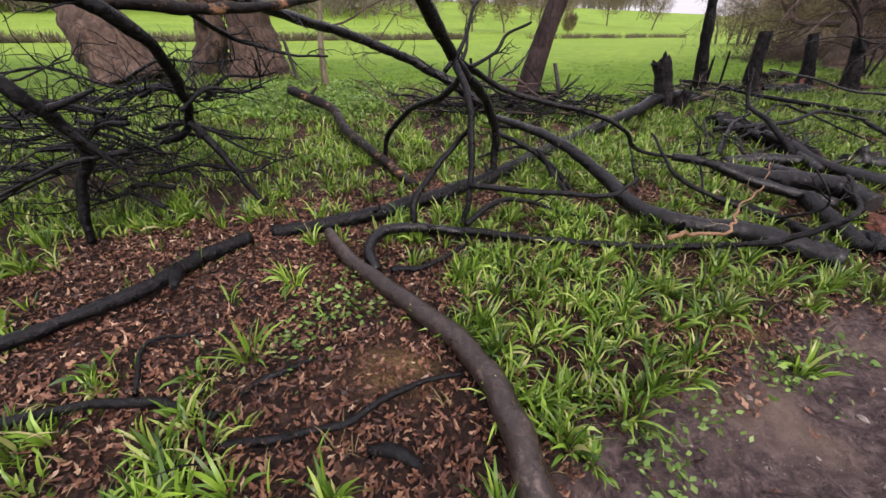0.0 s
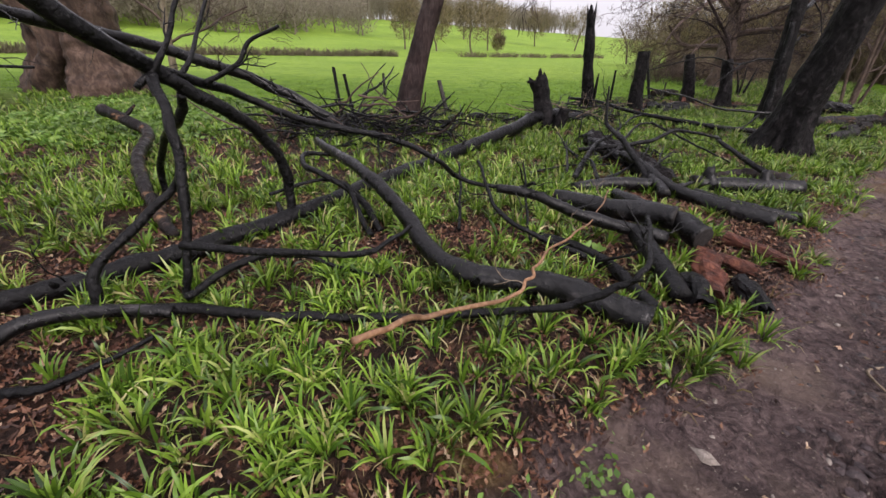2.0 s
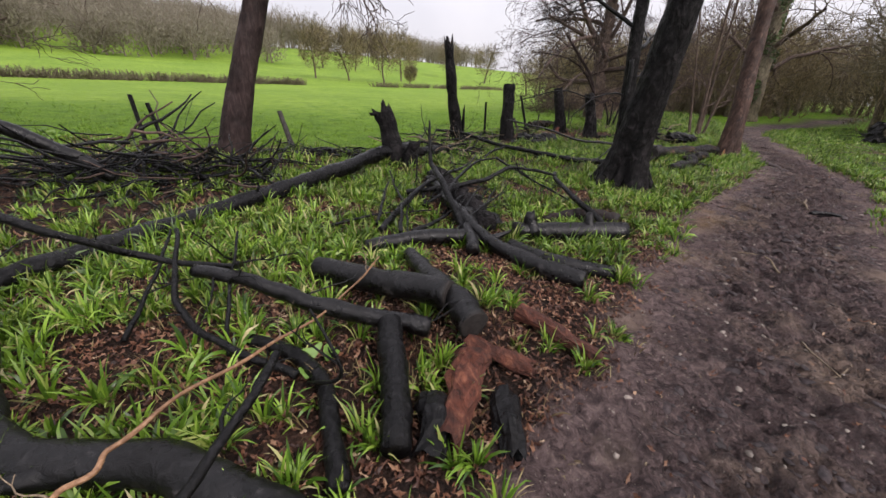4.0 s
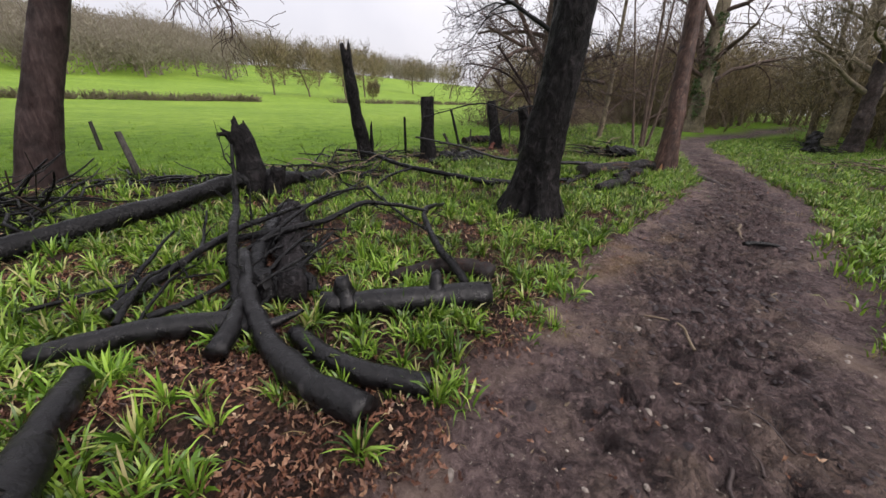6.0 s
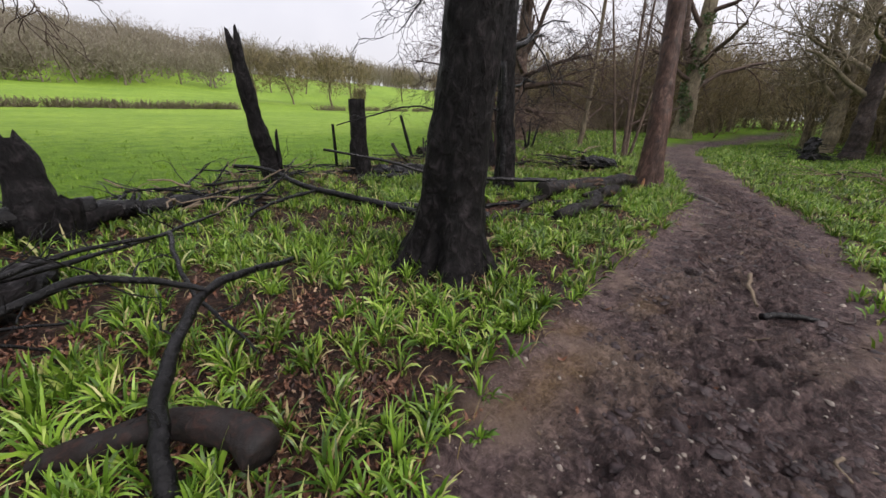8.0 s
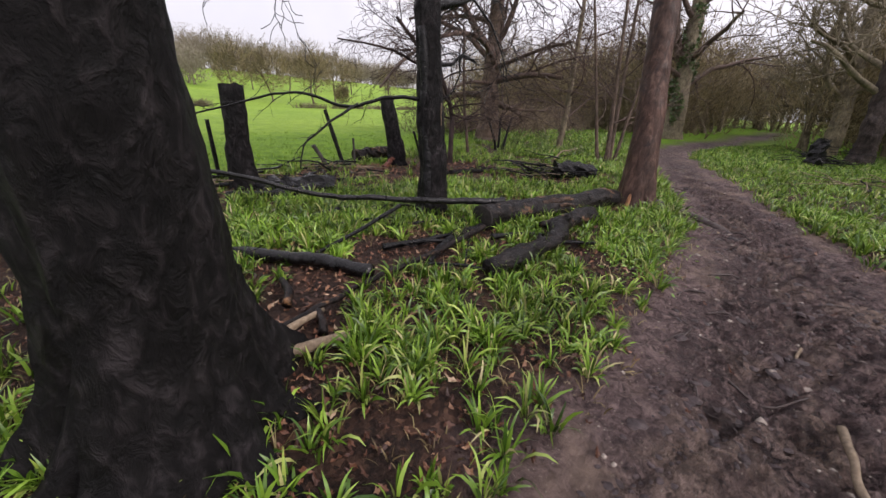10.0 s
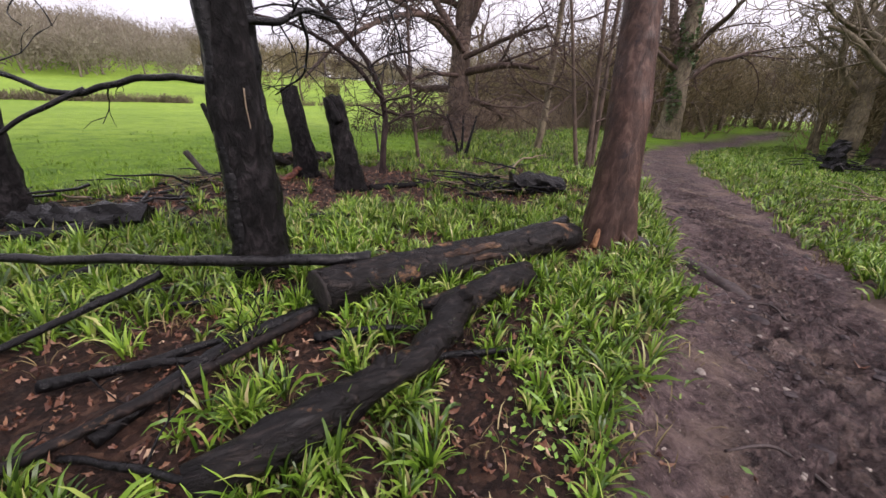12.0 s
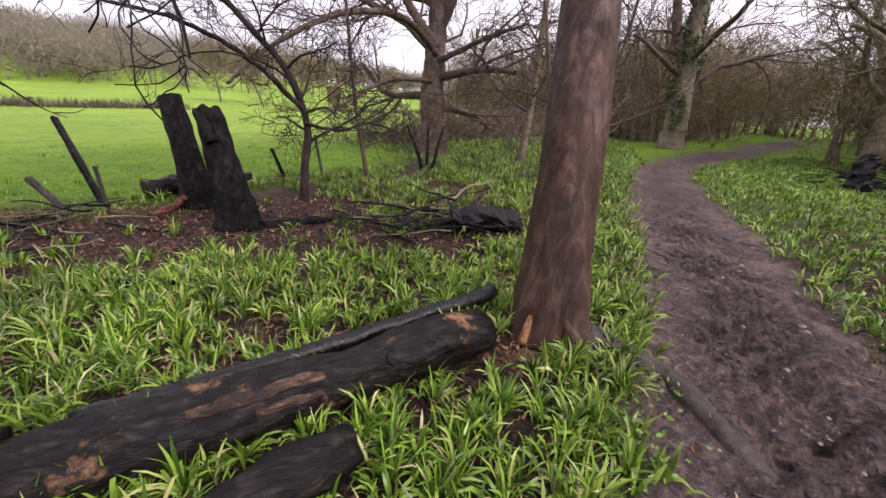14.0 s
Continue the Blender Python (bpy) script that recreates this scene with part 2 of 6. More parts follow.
    l.new(mixed(n, l, field.outputs["Fac"], r, (0.85, 0.85, 0.85)), p.inputs["Roughness"])
    p.inputs["Specular IOR Level"].default_value = 0.2
    one = bumped(n, l, p, clods, 1.0, 0.05)
    press = bumped(n, l, p, mixed(n, l, 1.0, (1.0, 1.0, 1.0), trod, "SUBTRACT"), 1.0, 0.03, one)
    two = bumped(n, l, p, crumb.outputs["Distance"], 0.5, 0.012, press)
    bumped(n, l, p, fine, 1.0, 0.014, two)
    return m


GROUND = ground_material()
MUD_CLOD = bark("wet_mud_clod", (0.016, 0.011, 0.0115), (0.042, 0.029, 0.03), (0.1, 0.072, 0.07), 30, 0.012, 0.5, (1, 1, 1), gloss=0.3)
PEBBLE = bark("pale_pebble", (0.12, 0.1, 0.085), (0.24, 0.2, 0.17), (0.42, 0.37, 0.32), 60, 0.002, 0.6, (1, 1, 1))

# ---- mesh tools ----
rng = np.random.default_rng(7)


def mesh_from(name, verts, faces, smooth=True):
    """A mesh from an array of places and a list of arrays of quads or triangles."""
    me = bpy.data.meshes.new(name)
    verts = np.asarray(verts, dtype=np.float32).reshape(-1, 3)
    me.vertices.add(len(verts))
    me.vertices.foreach_set("co", verts.ravel())
    faces = [np.asarray(f, dtype=np.int32) for f in faces if len(f)]
    loops = np.concatenate([f.ravel() for f in faces])
    sizes = np.concatenate([np.full(len(f), f.shape[1], dtype=np.int32) for f in faces])
    me.loops.add(len(loops))
    me.loops.foreach_set("vertex_index", loops)
    me.polygons.add(len(sizes))
    me.polygons.foreach_set("loop_start", np.concatenate([[0], np.cumsum(sizes)[:-1]]).astype(np.int32))
    me.update(calc_edges=True)
    me.polygons.foreach_set("use_smooth", np.full(len(sizes), smooth))
    return me


class Soup:
    """Collects pieces of one mesh."""

    def __init__(self):
        self.v, self.f, self.n = [], [], 0

    def add(self, verts, faces):
        verts = np.asarray(verts, dtype=float).reshape(-1, 3)
        self.v.append(verts)
        for f in faces:
            if len(f):
                self.f.append(np.asarray(f) + self.n)
        self.n += len(verts)

    def mesh(self, name, smooth=True):
        return mesh_from(name, np.concatenate(self.v), self.f, smooth)


def part(name, soup, material, parent=None, label="", smooth=True):
    me = soup if isinstance(soup, bpy.types.Mesh) else soup.mesh(name, smooth)
    if not me.materials:
        me.materials.append(material)
    ob = new(name, me)
    ob.parent = parent
    return tagged(ob, label)


def wob(p, f, seed=0.0):
    """A smooth unevenness about 0 for an array of places."""
    x, y, z = p[..., 0] * f + seed * 1.7, p[..., 1] * f + seed * 2.3, p[..., 2] * f + seed * 0.9
    return (np.sin(x * 1.0 + 1.9 * np.sin(y * 0.8 + seed)) + np.sin(y * 1.3 + 1.7 * np.sin(z * 1.1)) + np.sin(z * 1.2 + 1.5 * np.sin(x * 0.9 + 2))) / 3


def tubes(soup, P, Rd, sides=5, rough=0.0, freq=12.0, seed=0.0, cap=True, dent=0.0, jag=0.0, flare=0.0):
    """Tubes along B paths of n points (B, n, 3) with radii (B, n). jag: splintered far end; flare: root lobes at the near end."""
    P, Rd = np.asarray(P, dtype=float), np.asarray(Rd, dtype=float)
    B, n, _ = P.shape
    T = np.gradient(P, axis=1)
    T /= np.linalg.norm(T, axis=2, keepdims=True) + 1e-9
    mean = T.mean(axis=1)
    axis = np.eye(3)[np.argmin(np.abs(mean), axis=1)][:, None, :]
    U = np.cross(T, axis)
    U /= np.linalg.norm(U, axis=2, keepdims=True) + 1e-9
    W = np.cross(T, U)
    a = np.arange(sides) * 2 * np.pi / sides
    rad = Rd[:, :, None] * np.ones(sides)
    if flare:
        run = np.concatenate([np.zeros((B, 1)), np.cumsum(np.linalg.norm(np.diff(P, axis=1), axis=2), axis=1)], axis=1)
        lobes = 0.55 + 0.45 * np.sin(a * 4 + seed) * np.cos(a * 1.0 + seed * 2) + 0.25 * np.sin(a * 7 + seed)
        rad = rad * (1 + flare * lobes * np.exp(-run / (Rd[:, :1] * 1.7))[:, :, None])
    ring = P[:, :, None, :] + rad[..., None] * (U[:, :, None, :] * np.cos(a)[:, None] + W[:, :, None, :] * np.sin(a)[:, None])
    if rough:
        k = rough * (wob(ring, freq, seed) + 0.6 * wob(ring, freq * 2.7, seed + 3) + 0.35 * wob(ring, freq * 6.1, seed + 5))
        ring = P[:, :, None, :] + (ring - P[:, :, None, :]) * (1 + k)[..., None]
    if jag:
        g = np.random.default_rng(abs(int(seed * 100)) + 5)
        up = np.abs(g.normal(0, 1, (B, sides))) * jag
        ring[:, -1] += T[:, -1][:, None, :] * up[..., None]
        ring[:, -2] += T[:, -1][:, None, :] * (up * 0.35)[..., None]
    verts = ring.reshape(B, n * sides, 3)
    i, j = np.arange(n - 1)[:, None], np.arange(sides)[None, :]
    q = np.stack([i * sides + j, i * sides + (j + 1) % sides, (i + 1) * sides + (j + 1) % sides, (i + 1) * sides + j], axis=-1).reshape(-1, 4)
    extra, tris = [], []
    if cap:
        base = n * sides
        ends = np.stack([P[:, 0] + T[:, 0] * dent, P[:, -1] - T[:, -1] * (dent + jag * 1.2)], axis=1)
        verts = np.concatenate([verts, ends], axis=1)
        jj = np.arange(sides)
        tris = np.concatenate([np.stack([np.full(sides, base), (jj + 1) % sides, jj], axis=1), np.stack([np.full(sides, base + 1), (n - 1) * sides + jj, (n - 1) * sides + (jj + 1) % sides], axis=1)])
    m = verts.shape[1]
    off = (np.arange(B) * m)[:, None, None]
    faces = [(q[None] + off).reshape(-1, 4)]
    if cap:
        faces.append((tris[None] + off).reshape(-1, 3))
    soup.add(verts.reshape(-1, 3), faces)


def spline(points, n):
    """n points along a smooth curve through the given ones."""
    p = np.asarray(points, dtype=float)
    p = np.concatenate([[2 * p[0] - p[1]], p, [2 * p[-1] - p[-2]]])
    out = []
    for u in np.linspace(0, len(p) - 3 - 1e-6, n):
        k, t = int(u), u - int(u)
        a, b, c, d = p[k:k + 4]
        out.append(0.5 * (2 * b + (c - a) * t + (2 * a - 5 * b + 4 * c - d) * t * t + (3 * b - a - 3 * c + d) * t ** 3))
    return np.array(out)


def limb(soup, points, r0, r1, sides=10, rough=0.12, freq=14.0, seed=0.0, kink=0.0, dent=0.004, jag=0.0, flare=0.0, ease=1.0):
    """A tapered, uneven limb through a few points."""
    p = np.asarray(points, dtype=float)
    length = np.linalg.norm(np.diff(p, axis=0), axis=1).sum()
    n = int(min(90, max(6, length / max(0.02, min(0.08, r0 * 0.9)))))
    c = spline(p, n)
    if kink:
        s = np.linspace(0, length, n)
        side = np.stack([np.sin(s * 9 + seed) + np.sin(s * 21 + seed * 2), np.sin(s * 8 + seed * 3) + np.sin(s * 19), 0.7 * np.sin(s * 10 + seed) + 0.5 * np.sin(s * 23 + seed)], axis=1)
        c = c + side * kink * np.minimum(1, s / 0.15)[:, None]
    r = r0 + (r1 - r0) * np.linspace(0, 1, n) ** ease
    tubes(soup, c[None], r[None], sides, rough, freq, seed, True, dent, jag, flare)
    return c


def twigs_on(soup, path, count, length, radius, seed, up=0.3, start=0.15, sides=4, fork=True, floor=-9.0):
    """Crooked side twigs along a path."""
    g = np.random.default_rng(int(seed * 10) + 11)
    P, R = [], []
    for _ in range(count):
        k = int(g.uniform(start, 0.97) * (len(path) - 1))
        d = g.normal(0, 1, 3)
        d[2] = abs(d[2]) * up + up * 0.3
        t = path[min(k + 1, len(path) - 1)] - path[k]
        d = d / np.linalg.norm(d) + 0.7 * t / (np.linalg.norm(t) + 1e-9)
        d /= np.linalg.norm(d)
        L, p, line = length * g.uniform(0.4, 1.25), path[k].copy(), [path[k].copy()]
        for s in range(6):
            d = d + g.normal(0, 0.24, 3)
            d /= np.linalg.norm(d)
            p = p + d * L / 6
            p[2] = max(p[2], floor)
            line.append(p.copy())
            if fork and s in (2, 4):
                dd, pp, ll = d + g.normal(0, 0.6, 3), p.copy(), [p.copy()]
                for _ in range(6):
                    dd = dd + g.normal(0, 0.2, 3)
                    dd /= np.linalg.norm(dd)
                    pp = pp + dd * L * 0.09
                    ll.append(pp.copy())
                P.append(ll)
                R.append(np.linspace(radius * 0.5, radius * 0.18, 7))
        P.append(line)
        R.append(np.linspace(radius, radius * 0.3, 7))
    tubes(soup, P, R, sides, cap=False)


def grow(g, start, way, length, radius, depth, out, droop=0.0, wander=0.16, kids=(4, 4, 5), angle=0.75, shrink=0.62, lowest=0.25, thin=0.42):
    """Branches of a bare tree: paths of seven points with radii, added to out by depth."""
    d, p, line = np.array(way, dtype=float), np.array(start, dtype=float), [np.array(start, dtype=float)]
    dirs = []
    for s in range(6):
        d = d + g.normal(0, wander, 3)
        d[2] -= droop * (s + 1) / 6
        d /= np.linalg.norm(d)
        p = p + d * length / 6
        line.append(p.copy())
        dirs.append(d.copy())
    end = radius * (0.45 if depth else 0.3)
    out.append((depth, line, np.linspace(radius, end, 7)))
    if depth == 0:
        return
    for _ in range(kids[min(depth, len(kids)) - 1]):
        u = g.uniform(lowest, 1.0)
        k = min(5, int(u * 6))
        base = line[k] + (line[k + 1] - line[k]) * (u * 6 - k)
        side = np.cross(dirs[k], g.normal(0, 1, 3))
        side /= np.linalg.norm(side) + 1e-9
        w = dirs[k] * math.cos(angle) + side * math.sin(angle)
        grow(g, base, w, length * shrink * g.uniform(0.7, 1.2), (radius + (end - radius) * u) * thin * g.uniform(0.8, 1.2), depth - 1, out, droop, wander * 1.15, kids, angle, shrink, 0.2, thin)


def branches(soup, out, least=0.0, sides=(3, 3, 4, 6, 8)):
    for depth in sorted({b[0] for b in out}):
        some = [b for b in out if b[0] == depth]
        tubes(soup, [b[1] for b in some], np.maximum(least, np.array([b[2] for b in some])), sides[min(depth, 4)], cap=False)


def thing(name, at, label, category, group="", kind=""):
    e = new(name)
    e.location = at
    return tagged(e, label, category, group, kind)


def lay(name, points, r0, r1, material, label, category="branch", group="", seed=0.0, rough=0.12, twig=0, twig_len=0.4, twig_r=0.008, stubs=(), sides=10, kink=0.004, freq=14.0, twig_mat=None, up=0.3, ease=1.0, jag=0.0, sawn=()):
    """A fallen limb or log: an Empty at its foot with the limb, its side twigs and knots as parts. Points are in world metres."""
    at = Vector(points[0])
    t = thing(name, at, label, category, group)
    s = Soup()
    local = [Vector(p) - at for p in points]
    c = limb(s, local, r0, r1, sides, rough, freq, seed, kink, 0.004, jag, 0.0, ease)
    body = part("wood", s, material, t)
    if twig:
        ts = Soup()
        twigs_on(ts, c, twig, twig_len, twig_r, seed + 1, up, floor=0.01 - at.z)
        ts.v = [np.column_stack([v[:, 0], v[:, 1], np.maximum(v[:, 2], 0.01 - at.z)]) for v in ts.v]
        tagged(part("twig_spray", ts, twig_mat or material, t), kind="stuff")
    for end in sawn:
        k, q = (0, 2) if end == 0 else (-1, -3)
        d = np.array(c[k]) - np.array(c[q])
        d /= np.linalg.norm(d)
        r = (r0 if end == 0 else r1) * 0.94
        fs = Soup()
        tubes(fs, [[c[k] - d * 0.02, c[k] + d * 0.004, c[k] + d * 0.007]], [[r, r, r * 0.9]], 16, 0.06, 20, seed, True, -0.002)
        part("sawn_face", fs, SAWN, t, "charred sawn end grain")
    for u, way, length, r in stubs:
        ks = Soup()
        base = c[int(u * (len(c) - 1))]
        w = Vector(way).normalized()
        limb(ks, [base, base + np.array(w) * length * 0.55, base + np.array(w) * length + np.array((0.01, 0.0, 0.01))], r * 1.45, r * 0.5, 9, 0.2, 20, seed + u, 0.0, 0.0, 0.012)
        part("branch_stub", ks, material, t)
    return t

# ---- the lie of the land ----
TRACK = np.array([(-6.0, -3.9), (-1.5, -1.6), (1.85, 0.15), (4.8, 1.6), (7.5, 3.5), (9.9, 4.85), (13.0, 6.4), (16.3, 9.1), (20.3, 12.7), (23.5, 14.9), (27.3, 16.4), (35.0, 18.6), (48.0, 22.0)])
TRACK_HALF = np.array([1.05, 1.05, 1.04, 1.04, 1.02, 0.98, 0.86, 0.74, 0.75, 0.75, 0.75, 0.8, 0.8])
line = spline(np.column_stack([TRACK, TRACK_HALF]), 160)


def track(x, y):
    """How far inside the muddy track a place lies: over 0 inside, metres."""
    best = np.full(x.shape, -9.0)
    for (ax, ay, aw), (bx, by, bw) in zip(line[:-1], line[1:]):
        dx, dy = bx - ax, by - ay
        u = np.clip(((x - ax) * dx + (y - ay) * dy) / (dx * dx + dy * dy), 0, 1)
        best = np.maximum(best, aw + (bw - aw) * u - np.hypot(x - ax - u * dx, y - ay - u * dy))
    return best + 0.1 * np.sin(x * 3.1 + 2 * np.sin(y * 1.7)) * np.sin(y * 4.3 + 1) + 0.05 * np.sin(x * 11 + y * 7)


def step(x, a, b):
    t = np.clip((x - a) / (b - a), 0, 1)
    return t * t * (3 - 2 * t)


def field_edge(x, y):
    """Metres into the open field, past the line of burnt stumps."""
    edge = np.interp(x, [-60, -12, -6, -2, 2, 4.5, 7, 10, 13, 16, 20, 30, 60], [20, 13, 11.5, 10.2, 9.3, 9.2, 11.2, 13.0, 14.7, 17.2, 21, 27, 40])
    return y - edge + 0.35 * np.sin(x * 1.9) + 0.2 * np.sin(x * 5.3 + y)


def land(x, y):
    u, v = -0.56 * x + 0.83 * y, 0.83 * x + 0.56 * y
    z = -1.25 * step(u, 9, 50) + np.minimum(np.maximum(0, u - 58), 140) * 0.035
    z = z + 6.5 * step(v, 60, 130) * step(u, 80, 210) + 11.0 * step(u, 118, 215) * (1 - step(v, 60, 115))
    z = z + 0.6 * step(x, 24, 60) * (1 - step(u, 0, 20))
    return np.where(u > 300, np.minimum(z, 26), z)


def bare(x, y):
    """Leaf litter and burnt soil with few blades: 1 bare, 0 overgrown."""
    p = np.stack([x, y, x * 0], axis=-1)
    b = 0.55 + 0.75 * wob(p, 2.1, 1.0) + 0.75 * wob(p, 5.3, 4.0) + 0.7 * wob(p, 10.7, 2.0)
    spots = [(11.3, 7.5, 0.8, 0.3, 0.25), (10.3, 7.9, 0.6, 0.3, 0.25), (6.6, 5.0, 0.35, 0.25, 0.6), (6.9, 5.9, 0.3, 0.3, 0.5), (-0.95, 1.75, 0.62, 0.5, 1.3), (-0.5, 1.15, 0.4, 0.4, 0.9), (-1.7, 2.4, 1.0, 0.5, 1.2), (0.05, 0.85, 0.3, 0.25, 0.7), (-2.3, 1.75, 0.7, 0.35, 0.9), (-1.9, 1.1, 0.6, 0.2, 0.4), (4.25, 4.1, 0.4, 0.35, 0.7), (8.57, 7.29, 0.5, 0.35, 0.8), (9.22, 7.44, 0.5, 0.2, 0.5), (4.0, 3.3, 0.5, 0.3, 0.4), (0.1, 3.2, 0.6, 0.3, 0.7), (3.9, 2.7, 0.6, 0.35, 1.0), (4.6, 5.2, 0.4, 1.1, 1.0), (4.3, 7.6, 0.6, 0.4, 0.4), (9.4, 7.9, 1.2, 0.5, 0.3), (11.2, 12.0, 1.6, 0.9, 1.5), (13.2, 10.6, 1.0, 0.5, 0.9), (8.0, 10.9, 1.6, 0.5, 0.9), (8.6, 7.0, 0.8, 0.5, 0.35), (1.9, 1.7, 0.6, 0.25, 0.6), (2.0, 8.9, 2.5, 0.3, 0.5), (11.4, 9.2, 0.9, 0.4, 0.7)]
    lush = [(0.6, 1.3, 0.5, 0.35, 0.35), (0.9, 1.65, 0.6, 0.5, 0.35), (1.6, 2.2, 0.6, 0.4, 0.6), (1.3, 2.75, 0.9, 0.4, 0.8), (5.3, 4.1, 0.8, 0.45, 0.9), (6.3, 5.4, 0.9, 0.5, 0.5), (12.6, 7.9, 1.3, 0.35, 0.9), (2.6, 4.8, 1.3, 0.9, 0.6), (7.5, 8.5, 1.5, 1.0, 0.5), (11.5, 10.1, 1.9, 0.8, 0.6), (9.6, 9.6, 1.2, 0.7, 0.6), (13.8, 12.0, 1.3, 0.9, 0.7), (3.0, 7.7, 1.4, 0.7, 0.8), (5.9, 8.0, 1.3, 1.0, 0.8), (6.8, 9.5, 1.2, 0.7, 0.7), (8.8, 9.2, 1.0, 0.7, 0.5)]
    out = np.clip(b, 0, 1) * 0.82
    for cx, cy, rx, ry, s in spots:
        out = out + s * np.exp(-((x - cx) / rx) ** 2 - ((y - cy) / ry) ** 2)
    for cx, cy, rx, ry, s in lush:
        out = out - s * np.exp(-((x - cx) / rx) ** 2 - ((y - cy) / ry) ** 2)
    return np.clip(out, 0, 1)


def axis_steps(lo, hi, fine, far):
    mid = np.arange(lo, hi + fine / 2, fine)
    grow_by = 0.075 * 1.16 ** np.arange(80)
    out = np.cumsum(grow_by)
    out = out[: np.searchsorted(out, far) + 1]
    return np.concatenate([(lo - out)[::-1], mid, hi + out])


gx, gy = axis_steps(-3.2, 17.5, 0.036, 2600), axis_steps(-0.6, 10.5, 0.036, 2600)
X, Y = np.meshgrid(gx, gy)
inside = np.full(X.shape, -9.0)
near = (X > -8) & (X < 60) & (Y > -8) & (Y < 32)
inside[near] = track(X[near], Y[near])
P3 = np.stack([X, Y, X * 0], axis=-1)
mudness = step(inside, -0.34, 0.0)
close = (X > -6) & (X < 24) & (Y > -4) & (Y < 16)
churned = np.clip(0.35 + 0.9 * step(inside, 0.25, 0.7), 0, 1.2)
prints = np.maximum(0, wob(P3, 22, 9) * 0.8 + 0.5 * wob(P3, 37, 4) + 0.5 * wob(P3, 5, 6) - 0.05) ** 1.2
trodden = 0.03 * wob(P3, 3.5, 2) + churned * (0.034 * wob(P3, 12, 5) + 0.032 * wob(P3, 27, 7) + 0.026 * wob(P3, 52, 3) + 0.018 * wob(P3, 83, 6) - 0.085 * prints)
loose = 0.03 * wob(P3, 2.2, 3) + 0.016 * wob(P3, 9, 6) + 0.008 * wob(P3, 30, 8)
Z = land(X, Y) + np.where(close, loose * (1 - mudness) + (trodden - 0.035) * mudness, -0.035 * mudness)
Z = Z + 0.03 * np.exp(-((inside + 0.12) / 0.12) ** 2) * close
into_field = field_edge(X, Y)
fieldness = np.maximum(step(into_field, -1.0, 1.2), np.maximum(step(X, 17, 26), step(Y, 30, 40))) * (1 - mudness)
fieldness = np.maximum(fieldness, step(-X, 4.0, 9.0) * (1 - mudness) * 0.9)
fieldness = np.maximum(fieldness, step(-Y, 2.0, 6.0) * (1 - mudness) * 0.9)
nx, ny = len(gx), len(gy)
i, j = np.arange(ny - 1)[:, None], np.arange(nx - 1)[None, :]
quads = np.stack([i * nx + j, i * nx + j + 1, (i + 1) * nx + j + 1, (i + 1) * nx + j], axis=-1).reshape(-1, 4)
ground_mesh = mesh_from("ground", np.stack([X, Y, Z], axis=-1), [quads])
# wet mud mask, raised in deep prints so their shade is painted in
wet_pit_shade = np.clip(0.5 + prints * 2.2, 0, 1) * step(inside, 0.12, 0.45)
sandy = np.zeros(X.shape)
for cx, cy, rx, ry, s in ((-0.22, 1.28, 0.17, 0.12, 0.9), (1.55, 1.72, 0.14, 0.09, 0.7), (1.72, 1.58, 0.12, 0.08, 0.8), (1.95, 2.2, 0.16, 0.07, 0.7), (9.25, 5.15, 0.22, 0.1, 0.35), (8.0, 4.75, 0.3, 0.12, 0.45), (8.35, 5.05, 0.2, 0.1, 0.4), (13.3, 8.5, 0.12, 0.08, 0.7), (7.6, 4.6, 0.3, 0.12, 0.35)):
    sandy += s * np.exp(-((X - cx) / rx) ** 2 - ((Y - cy) / ry) ** 2)
sandy = np.clip(sandy * (1 + 0.5 * wob(P3, 25, 2)), 0, 1)
longer = (1 - step(into_field + 1.2 * wob(P3, 0.55, 4) + 0.6 * wob(P3, 1.7, 2), 4.5, 10.0))
for key, values in (("mud", mudness), ("lush", longer), ("field", fieldness), ("wet", wet_pit_shade), ("sand", sandy)):
    attr = ground_mesh.attributes.new(key, "FLOAT", "POINT")
    attr.data.foreach_set("value", values.ravel().astype(np.float32))
ground_mesh.materials.append(GROUND)
ground = tagged(new("ground", ground_mesh), "woodland floor of dark litter, a churned muddy track and a bright green field", "ground", kind="structure")


def height(x, y):
    """The ground's height at one place or an array of places."""
    x, y = np.asarray(x, dtype=float), np.asarray(y, dtype=float)
    a = np.clip(np.searchsorted(gx, x) - 1, 0, nx - 2)
    b = np.clip(np.searchsorted(gy, y) - 1, 0, ny - 2)
    u, v = (x - gx[a]) / (gx[a + 1] - gx[a]), (y - gy[b]) / (gy[b + 1] - gy[b])
    return (Z[b, a] * (1 - u) + Z[b, a + 1] * u) * (1 - v) + (Z[b + 1, a] * (1 - u) + Z[b + 1, a + 1] * u) * v

